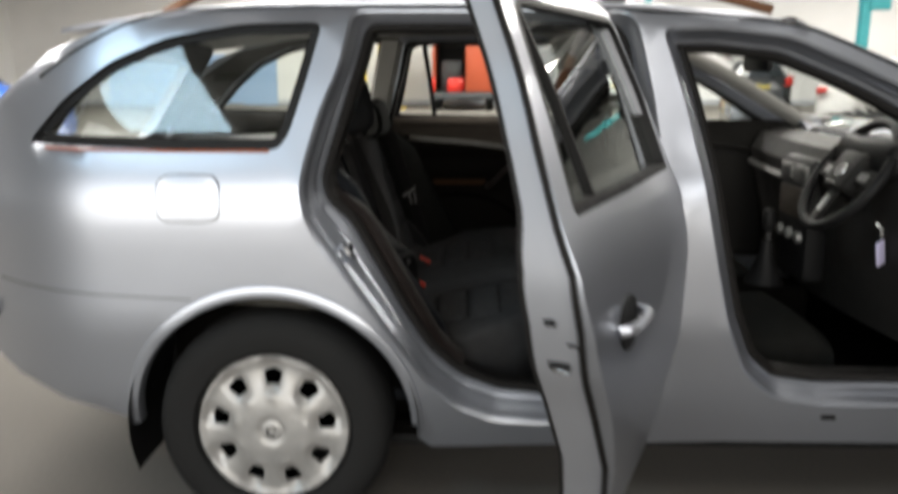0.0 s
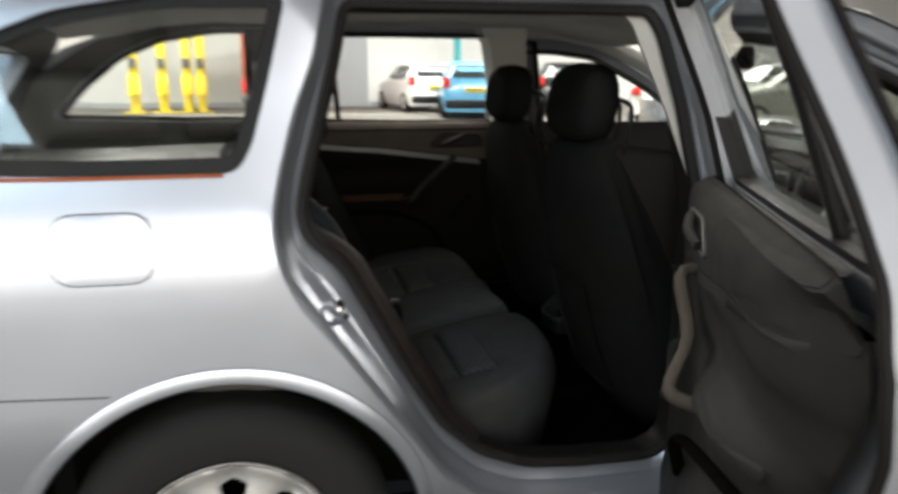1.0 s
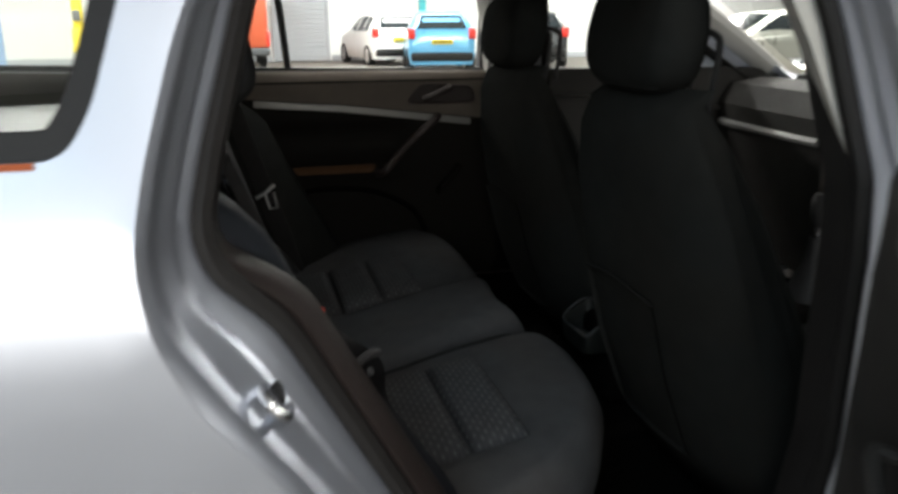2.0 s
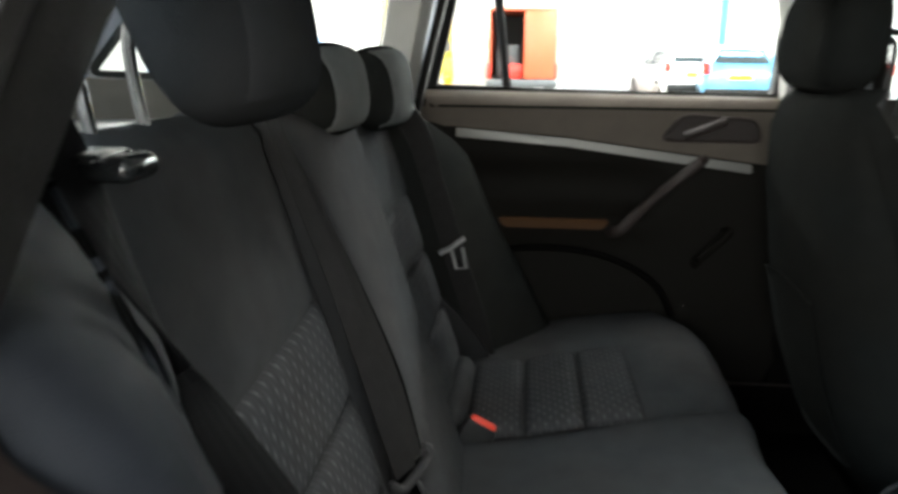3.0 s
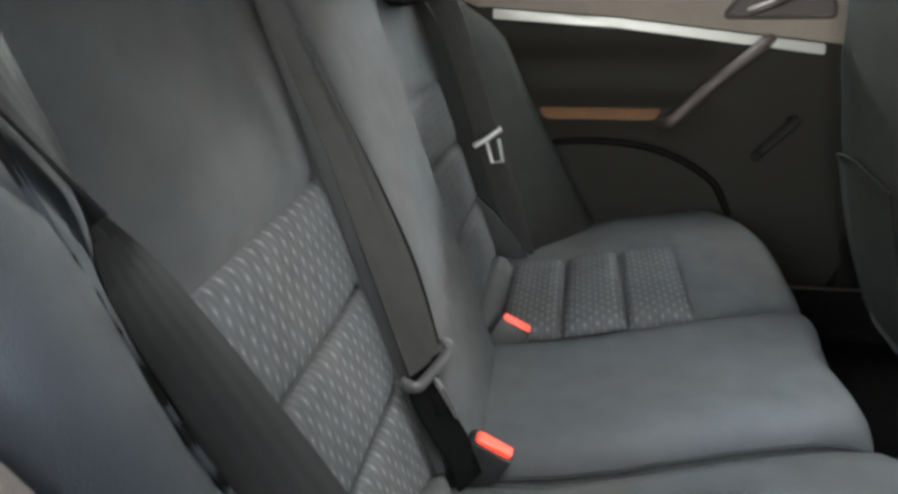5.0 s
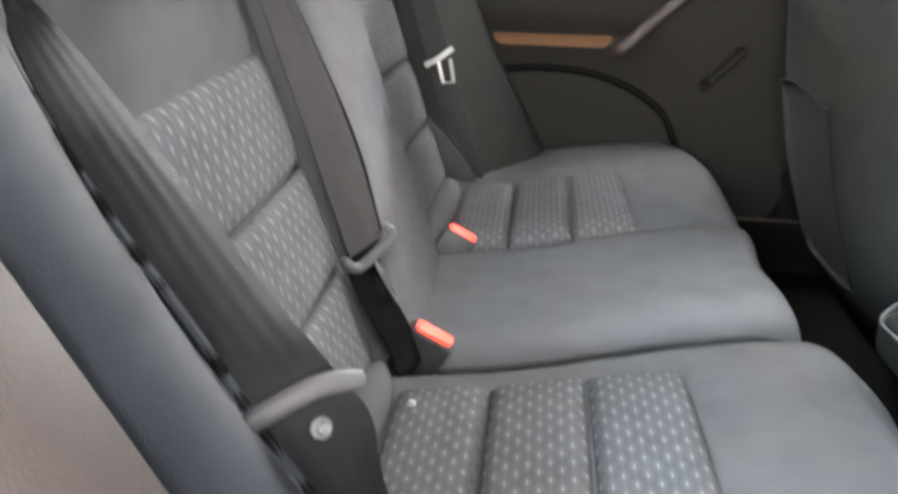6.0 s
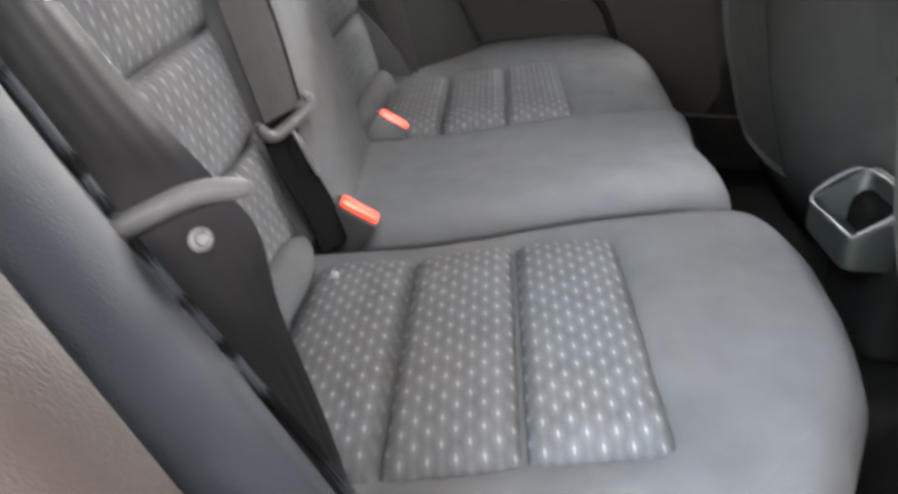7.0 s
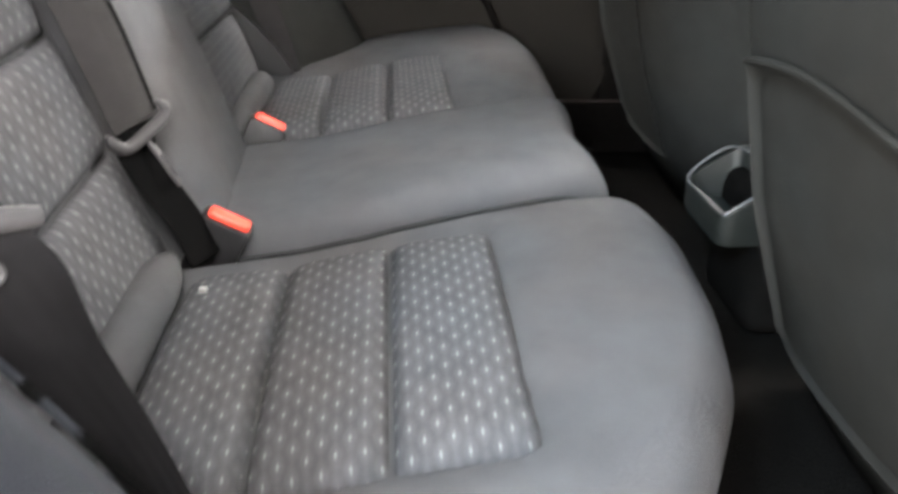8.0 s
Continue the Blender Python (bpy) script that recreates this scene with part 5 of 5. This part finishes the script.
part("webbing_return", ribbon([Vector(p) - lift * 0.5 for p in edge_l], [Vector(p) - lift * 0.5 for p in edge_r], 40, u=(-0.2, 0.75)), WEB_LIT, belt2)
# dark strips for the shade beside the middle belt and on its tail
part("split_shade_strip", ribbon([Vector(p) - lift * 1.6 for p in edge_l], [Vector(p) - lift * 1.6 for p in edge_r], 40, u=(0.5, 1.1)), SHADE_BLACK, bench)
part("webbing_tail", ribbon([(0.262, 0.682, 0.636), (0.266, 0.681, 0.612), (0.279, 0.685, 0.578), (0.301, 0.690, 0.535), (0.315, 0.694, 0.49)], [(0.290, 0.736, 0.640), (0.288, 0.722, 0.612), (0.302, 0.724, 0.578), (0.322, 0.730, 0.535), (0.335, 0.735, 0.49)], 24), SHADE_BLACK, belt2)
part("tongue", tube(bent([(0.262, 0.670, 0.641), (0.264, 0.674, 0.632), (0.273, 0.683, 0.624), (0.284, 0.704, 0.630), (0.297, 0.734, 0.640), (0.297, 0.740, 0.648), (0.290, 0.739, 0.655)], 20), [0.003, 0.004, 0.0055] + [0.0065] * 15 + [0.0055, 0.004, 0.003], n=10), TONGUE, belt2)
slot = Matrix.Translation((0.296, 0.716, 0.600)) @ pose(0, 0, 0, 0, -28, 0) @ pose(0, 0, 0, 0, 0, 12)
for ya, yb, za, zb in ((-0.012, -0.007, -0.028, 0.028), (0.007, 0.012, -0.028, 0.028), (-0.007, 0.007, -0.028, -0.019), (-0.007, 0.007, 0.006, 0.028)):
    part("tongue_blade", moved(box(-0.0015, 0.0015, ya, yb, za, zb, 0.0006, 1), slot), TONGUE, belt2)
belt3 = thing("seat_belt", "dark grey outer rear seat belt with its pale tongue", "seat belt", (0.3, 1.5, 0.6), "rear seat belts")
run = bent([(0.085, 1.475, 1.035), (0.125, 1.462, 1.030), (0.182, 1.452, 0.98), (0.222, 1.452, 0.86), (0.262, 1.452, 0.73), (0.305, 1.452, 0.60), (0.335, 1.46, 0.48)], 24)
part("webbing", strap(run, (1.0, -0.25, 0.35), 0.052), WEB_LIT, belt3)
part("tongue", tube([(0.237, 1.443, 0.721), (0.262, 1.441, 0.735), (0.288, 1.443, 0.755)], 0.0055, n=8), SILVER, belt3, "pale plastic belt tongue")
part("tongue_loop", tube([(0.262, 1.44, 0.728), (0.272, 1.44, 0.69), (0.292, 1.44, 0.692), (0.284, 1.44, 0.735)], 0.0035, n=6), SILVER, belt3)
for by, lean in ((0.745, 14), (1.07, -6)):
    bk = thing("belt_buckle", "black belt buckle with a red release button", "buckle", (0.335, by, 0.49), "belt buckles")
    m = Matrix.Translation((0.338, by, 0.505)) @ pose(0, 0, 0, 0, 28, 0) @ pose(0, 0, 0, lean, 0, 0)
    part("buckle_body", moved(box(-0.028, 0.028, -0.014, 0.014, -0.07, 0.022, 0.006, 2), m), BLACK, bk)
    part("release_button", moved(box(-0.022, 0.024, -0.009, 0.006, 0.012, 0.029, 0.004, 3), m), RED, bk, "red release button")
    part("button_rib", moved(box(-0.018, 0.020, -0.003, -0.0005, 0.027, 0.0305, 0.001, 1), m), RED, bk)

# ---- hall fittings ----
for lx, ly in ( (-5.0, 3.0), (4.5, 3.0), (-5.0, 11.0), (4.5, 11.0), (14.0, 4.0), (14.0, 14.0), (-5.0, 20.0), (5.0, 20.0), (15.0, 22.0)):
    fx = thing("rooflight", "bright translucent rooflight strip in a steel frame", "rooflight", (lx, ly, CEIL - 0.3), "rooflights", "structure")
    for a, b, c, d in ((-3.35, 3.35, -0.82, -0.75), (-3.35, 3.35, 0.75, 0.82), (-3.35, -3.25, -0.75, 0.75), (3.25, 3.35, -0.75, 0.75)):
        part("frame_bar", box(lx + a, lx + b, ly + c, ly + d, CEIL - 0.36, CEIL, 0.01), STEEL, fx)
# the rooflight at x = 1.3 is added, out of view, for its light
for lx in (-3.0, 1.3):
    fx = thing("rooflight", "square pale rooflight in a steel frame", "rooflight", (lx, -4.2, CEIL - 0.3), "rooflights", "structure")
    for a, b, c, d in ((-1.0, 1.0, -1.15, -1.06), (-1.0, 1.0, 1.06, 1.15), (-1.0, -0.91, -1.06, 1.06), (0.91, 1.0, -1.06, 1.06)):
        part("frame_bar", box(lx + a, lx + b, -4.2 + c, -4.2 + d, CEIL - 0.36, CEIL, 0.01), STEEL, fx)
for py in np.arange(HY0 + 0.9, HY1, 1.55):
    purlin = thing("roof_purlin", "thin dark steel purlin under the roof lining", "purlin", (7.0, py, CEIL - 0.1), "roof purlins", "structure")
    part("web", box(HX0, HX1, py - 0.012, py + 0.012, CEIL - 0.2, CEIL - 0.004), BEAM, purlin)
    part("flange", box(HX0, HX1, py - 0.05, py + 0.05, CEIL - 0.215, CEIL - 0.2), BEAM, purlin)
for bx in (-11.0, -0.8, 9.2, 19.5):
    beam = thing("roof_beam", "dark steel roof beam", "beam", (bx, 9.0, CEIL - 0.4), "roof beams", "structure")
    part("top_flange", box(bx - 0.1, bx + 0.1, HY0, HY1, CEIL - 0.06, CEIL - 0.002), BEAM, beam)
    part("web", box(bx - 0.02, bx + 0.02, HY0, HY1, CEIL - 0.42, CEIL - 0.06), BEAM, beam)
    part("bottom_flange", box(bx - 0.1, bx + 0.1, HY0, HY1, CEIL - 0.46, CEIL - 0.42), BEAM, beam)


def column(x, y):
    c = thing("steel_column", "teal painted steel column", "column", (x, y, 0), "columns", "structure")
    for a, b, p, q in ((-0.1, 0.1, -0.1, -0.08), (-0.1, 0.1, 0.08, 0.1), (-0.012, 0.012, -0.08, 0.08)):
        part("flange" if p != -0.08 else "web", box(x + a, x + b, y + p, y + q, 0, CEIL - 0.46), TEAL, c)
    part("base_plate", box(x - 0.2, x + 0.2, y - 0.2, y + 0.2, 0, 0.02), TEAL, c)


for cx, cy_ in ((6.3, 25.0), (9.25, 16.5), (19.5, 16.5), (-11.0, 16.5)):
    column(cx, cy_)

jib = thing("crane_jib", "teal painted steel jib arm on a column", "crane", (9.25, 16.4, 2.9), kind="structure")
part("arm", loft([[Vector((x, y, z)) for y, z in ((16.33, a), (16.47, a), (16.47, b), (16.33, b))] for x, a, b in ((9.2, 2.77, 3.05), (11.0, 3.0, 3.23), (13.2, 3.29, 3.44))]), TEAL, jib)
part("stay_plate", box(9.3, 9.75, 16.37, 16.43, 2.5, 2.9, 0.01), TEAL, jib)

# grey roller door in the far wall, its slats one by one
rd = thing("roller_door", "grey steel roller door in the far wall", "door", (2.6, HY1 - 0.1, 0), kind="structure")
for i in range(28):
    z = 0.02 + i * 0.15
    part("slat", box(1.75, 3.45, HY1 - 0.10, HY1 - 0.06, z, z + 0.142, 0.01, 1), GREYDOOR, rd)
part("guide_rail", box(1.67, 1.745, HY1 - 0.14, HY1 - 0.005, 0, 4.3), GREYDOOR, rd)
part("guide_rail", box(3.455, 3.53, HY1 - 0.14, HY1 - 0.005, 0, 4.3), GREYDOOR, rd)
part("roller_box", box(1.6, 3.6, HY1 - 0.45, HY1 - 0.005, 4.3, 4.75, 0.03), GREYDOOR, rd)

# dado rail and pipe along the far wall
part("baseboard", box(HX0, 1.6, HY1 - 0.06, HY1 - 0.002, 0.0, 0.18), GREYDOOR, label="grey kick board along the wall", kind="structure", category="baseboard")
part("baseboard", box(3.6, HX1, HY1 - 0.06, HY1 - 0.002, 0.0, 0.18), GREYDOOR, label="grey kick board along the wall", kind="structure", category="baseboard")
for ly, x0, x1 in ((22.0, -9.0, 4.0), (17.3, -3.0, 4.2)):
    part("floor_line", box(x0, x1, ly, ly + 0.1, 0.0, 0.004), LINEW, label="white painted bay line on the floor", kind="structure", category="floor marking")


def parked_car(name, label, paint, m, hatch=True, plate=True, scale=1.0, group="parked cars"):
    """A parked car: x runs from its tail (0) to its nose, its middle at y = 0."""
    at = m.translation
    c = thing(name, label, "car", at, group)
    if hatch:
        st = [(0.0, 0.62, 0.6, 0.70, 0.60), (0.03, 0.86, 0.8, 0.78, 0.66), (0.09, 1.0, 0.92, 0.82, 0.66), (0.2, 1.18, 0.97, 0.84, 0.62), (0.42, 1.43, 0.97, 0.85, 0.56), (0.9, 1.49, 0.95, 0.86, 0.56), (1.6, 1.49, 0.93, 0.86, 0.57),
              (2.2, 1.40, 0.92, 0.86, 0.57), (2.95, 1.0, 0.90, 0.85, 0.66), (3.5, 0.86, 0.80, 0.82, 0.62), (3.85, 0.70, 0.62, 0.72, 0.55), (3.95, 0.5, 0.45, 0.6, 0.5)]
        length, wx = 3.95, (0.68, 3.17)
    else:
        st = [(0.0, 0.60, 0.55, 0.68, 0.60), (0.04, 0.90, 0.84, 0.80, 0.70), (0.5, 0.99, 0.93, 0.86, 0.72), (0.75, 1.04, 0.94, 0.87, 0.66), (1.35, 1.38, 0.94, 0.87, 0.55), (2.0, 1.43, 0.93, 0.88, 0.55),
              (2.5, 1.36, 0.92, 0.88, 0.56), (3.25, 1.0, 0.90, 0.87, 0.68), (3.9, 0.86, 0.80, 0.84, 0.64), (4.25, 0.70, 0.62, 0.74, 0.58), (4.4, 0.5, 0.45, 0.6, 0.5)]
        length, wx = 4.4, (0.85, 3.45)
    xs = [q[0] for q in st]

    def val(x, k):
        return float(np.interp(x, xs, [q[k] for q in st]))

    def half(x, z):
        zt, zm, hm, ht = val(x, 1), val(x, 2), val(x, 3), val(x, 4)
        if z <= 0.45:
            return hm * (0.93 + 0.07 * max(0.0, (z - 0.2) / 0.25))
        if z <= zm:
            return hm
        return hm + (ht - hm) * min(1.0, (z - zm) / max(zt - zm, 0.01)) ** 1.3

    rings = []
    for x in np.linspace(0, length, 46):
        zt = val(x, 1)
        hz = [0.2, 0.32, 0.45] + list(np.linspace(0.45, zt, 9))[1:]
        hz = [min(z, zt) for z in hz]
        one = [(half(x, z), z) for z in hz]
        one.append((val(x, 4) * 0.75, zt + 0.015))
        rings.append([m @ Vector((x, -h, z)) for h, z in one] + [m @ Vector((x, h, z)) for h, z in reversed(one)])
    part("body", loft(rings), paint, c, crease=50)
    # side windows, rear window, windscreen
    if hatch:
        wins = [[(0.55, 1.0), (0.62, 1.36), (0.98, 1.41), (0.98, 0.99)], [(1.04, 0.99), (1.04, 1.41), (1.62, 1.41), (1.66, 0.98)], [(1.74, 0.97), (1.72, 1.41), (2.15, 1.35), (2.75, 1.03)]]
        rear, front = ((0.13, 1.06), (0.40, 1.38)), ((2.90, 1.03), (2.25, 1.37))
    else:
        wins = [[(1.0, 1.0), (1.4, 1.33), (1.72, 1.38), (1.74, 0.99)], [(1.80, 0.99), (1.80, 1.38), (2.42, 1.33), (3.0, 1.02)]]
        rear, front = ((0.80, 1.07), (1.32, 1.35)), ((3.2, 1.03), (2.55, 1.33))
    for poly in wins:
        for s in (-1, 1):
            part("side_window", sheet(rounded(poly, 0.04), [], lambda x, z: m @ Vector((x, s * (half(x, z) + 0.006), z)), lambda x, z: m @ Vector((x, s * (half(x, z) - 0.02), z)), 0.15), DARKGLASS, c)
    for (xa, za), (xb, zb) in (rear, front):
        n = Vector((zb - za, 0, xa - xb)).normalized() * (1 if xa > 2 else -1)
        quad = rounded([(-0.62, 0.0), (0.62, 0.0), (0.50, 1.0), (-0.50, 1.0)], 0.06)
        fn = lambda y, t, d=0.0: m @ (Vector((xa + (xb - xa) * t, y, za + (zb - za) * t)) + n * (0.03 + d) * (1 if n.z > 0 else -1))
        part("screen_glass", sheet(quad, [], lambda y, t: fn(y, t), lambda y, t: fn(y, t, -0.03), 0.2), DARKGLASS, c)
    for s in (-1, 1):
        part("tail_light", moved(box(-0.02 if hatch else -0.02, 0.16, s * 0.76 - 0.09, s * 0.76 + 0.09, 0.82, 1.08 if hatch else 0.96, 0.03), m), LAMPRED, c)
        part("headlight", moved(box(length - 0.42, length - 0.12, s * 0.62 - 0.12, s * 0.62 + 0.12, 0.60, 0.76, 0.04), m), LAMPW, c)
        for x in wx:
            w = part("wheel", moved(revolve([(0.0, -0.02 * s), (0.15, -0.03 * s), (0.20, 0.0), (0.20, -0.15 * s)], 24, "Y", (x, s * 0.86, 0.30)), m), HUBCAP, c)
            part("tyre", moved(revolve([(0.2, 0.0), (0.22, 0.012 * s), (0.28, 0.012 * s), (0.30, -0.02 * s), (0.30, -0.18 * s), (0.2, -0.19 * s)], 32, "Y", (x, s * 0.86, 0.30)), m), TYRE, w)
    part("rear_bumper", moved(box(-0.06, 0.25, -0.78, 0.78, 0.28, 0.50, 0.06, 3), m), BLACK, c)
    if plate:
        pl = part("number_plate", moved(box(-0.075 if not hatch else -0.05, 0.05, -0.26, 0.26, 0.70, 0.82, 0.01), m), YELLOW, c)
        for k in range(6):
            part("plate_bar", moved(box(-0.080 if not hatch else -0.055, -0.05, -0.21 + k * 0.075, -0.165 + k * 0.075, 0.725, 0.795), m), BLACK, pl)
    return c


parked_car("hatchback", "bright blue hatchback parked tail-first on the hall floor", BLUEPAINT, pose(5.35, 18.9, 0, 0, 0, 80))
parked_car("hatchback", "white hatchback parked beside a blue one", WHITEPAINT, pose(5.1, 22.6, 0, 0, 0, 98))
parked_car("hatchback", "black hatchback with a yellow rear plate", BLACKPAINT, pose(8.4, 20.2, 0, 0, 0, 75))
parked_car("saloon", "white saloon with red tail lamps and a yellow plate", WHITEPAINT, pose(7.2, 11.6, 0, 0, 0, 65), hatch=False)
parked_car("saloon", "pale silver saloon parked sideways on", SILVERPAINT, pose(13.0, 13.6, 0, 0, 0, 180), hatch=False)
parked_car("hatchback", "blue hatchback standing by the hall wall", BLUEPAINT2, pose(-10.0, 10.2, 0, 0, 0, 12))

# slats made up: their blue stands for a reflection in the quarter glass
bd = thing("shutter", "made-up low slats on the far wall, blue for a reflection in the glass", "shutter", (-9.5, HY1 - 0.1, 0), kind="structure")
for i in range(11):
    part("slat", box(-12.6, -6.4, HY1 - 0.09, HY1 - 0.05, 0.02 + i * 0.16, 0.172 + i * 0.16, 0.01, 1), BLUE_REFLECTION, bd)

# red machine, built as a van with its rear doors open, seen from behind
vx, vy = 0.35, 22.4
van = thing("van", "red machine, built as a van with an orange door open on a dark space", "van", (vx, vy, 0))
part("side_panel", box(vx - 0.95, vx - 0.88, vy, vy + 3.2, 0.45, 2.4, 0.03), ORANGE, van)
part("side_panel", box(vx + 0.88, vx + 0.95, vy, vy + 3.2, 0.45, 2.4, 0.03), ORANGE, van)
part("roof", box(vx - 0.95, vx + 0.95, vy, vy + 3.2, 2.4, 2.47, 0.03), ORANGE, van)
part("load_floor", box(vx - 0.88, vx + 0.88, vy, vy + 3.2, 0.45, 0.58, 0.01), BLACK, van)
part("bulkhead", box(vx - 0.88, vx + 0.88, vy + 3.1, vy + 3.2, 0.58, 2.4), BLACK, van)
part("cab", box(vx - 0.92, vx + 0.92, vy + 3.2, vy + 4.0, 0.4, 2.2, 0.15, 3), ORANGE, van)
part("rear_door", box(vx + 0.05, vx + 0.9, vy - 0.07, vy - 0.01, 0.58, 2.4, 0.03), ORANGE, van, "orange rear door")
part("rack", box(vx - 0.7, vx - 0.1, vy + 0.5, vy + 1.3, 0.58, 1.5, 0.02), BEAM, van)
part("tool_crate", box(vx - 0.5, vx + 0.0, vy + 0.1, vy + 0.5, 0.58, 0.98, 0.02), LAMPRED, van)
part("rear_bumper", box(vx - 0.98, vx + 0.98, vy - 0.2, vy + 0.0, 0.36, 0.56, 0.04, 3), BEAM, van)
for s in (-1, 1):
    part("tail_light", box(vx + s * 0.93 - 0.06, vx + s * 0.93 + 0.06, vy - 0.04, vy + 0.05, 0.6, 1.0, 0.02), LAMPRED, van)
    for wy in (vy + 0.8, vy + 3.4):
        part("wheel", revolve([(0.0, 0.1), (0.2, 0.1), (0.33, 0.08), (0.34, 0.0), (0.33, -0.12), (0.0, -0.12)], 24, "X", (vx + s * 0.82, wy, 0.34)), TYRE, van)

# yellow two-post lifts by the far wall
for lx in (-3.75, -2.95, -2.25, -1.85):
    lift = thing("lift_post", "yellow vehicle lift post with a motor box", "vehicle lift", (lx, 24.0, 0), "vehicle lifts")
    part("post", box(lx - 0.13, lx + 0.13, 23.85, 24.1, 0.02, 2.75, 0.02), YELLOW, lift)
    part("base", box(lx - 0.3, lx + 0.3, 23.6, 24.3, 0.0, 0.04, 0.01), YELLOW, lift)
    part("carriage", box(lx - 0.17, lx + 0.17, 23.78, 23.86, 0.5, 1.1, 0.02), YELLOW, lift)
    part("arm", box(lx - 0.06, lx + 0.06, 22.9, 23.8, 0.5, 0.6, 0.02), YELLOW, lift)
    part("motor_box", box(lx - 0.10, lx + 0.10, 23.70, 23.78, 1.3, 1.6, 0.02), RAIL_FOOT, lift)
part("cross_bar", box(-3.9, -1.7, 23.95, 24.05, 2.76, 2.86, 0.01), YELLOW, label="yellow cross bar over the lift posts", category="lift bar")
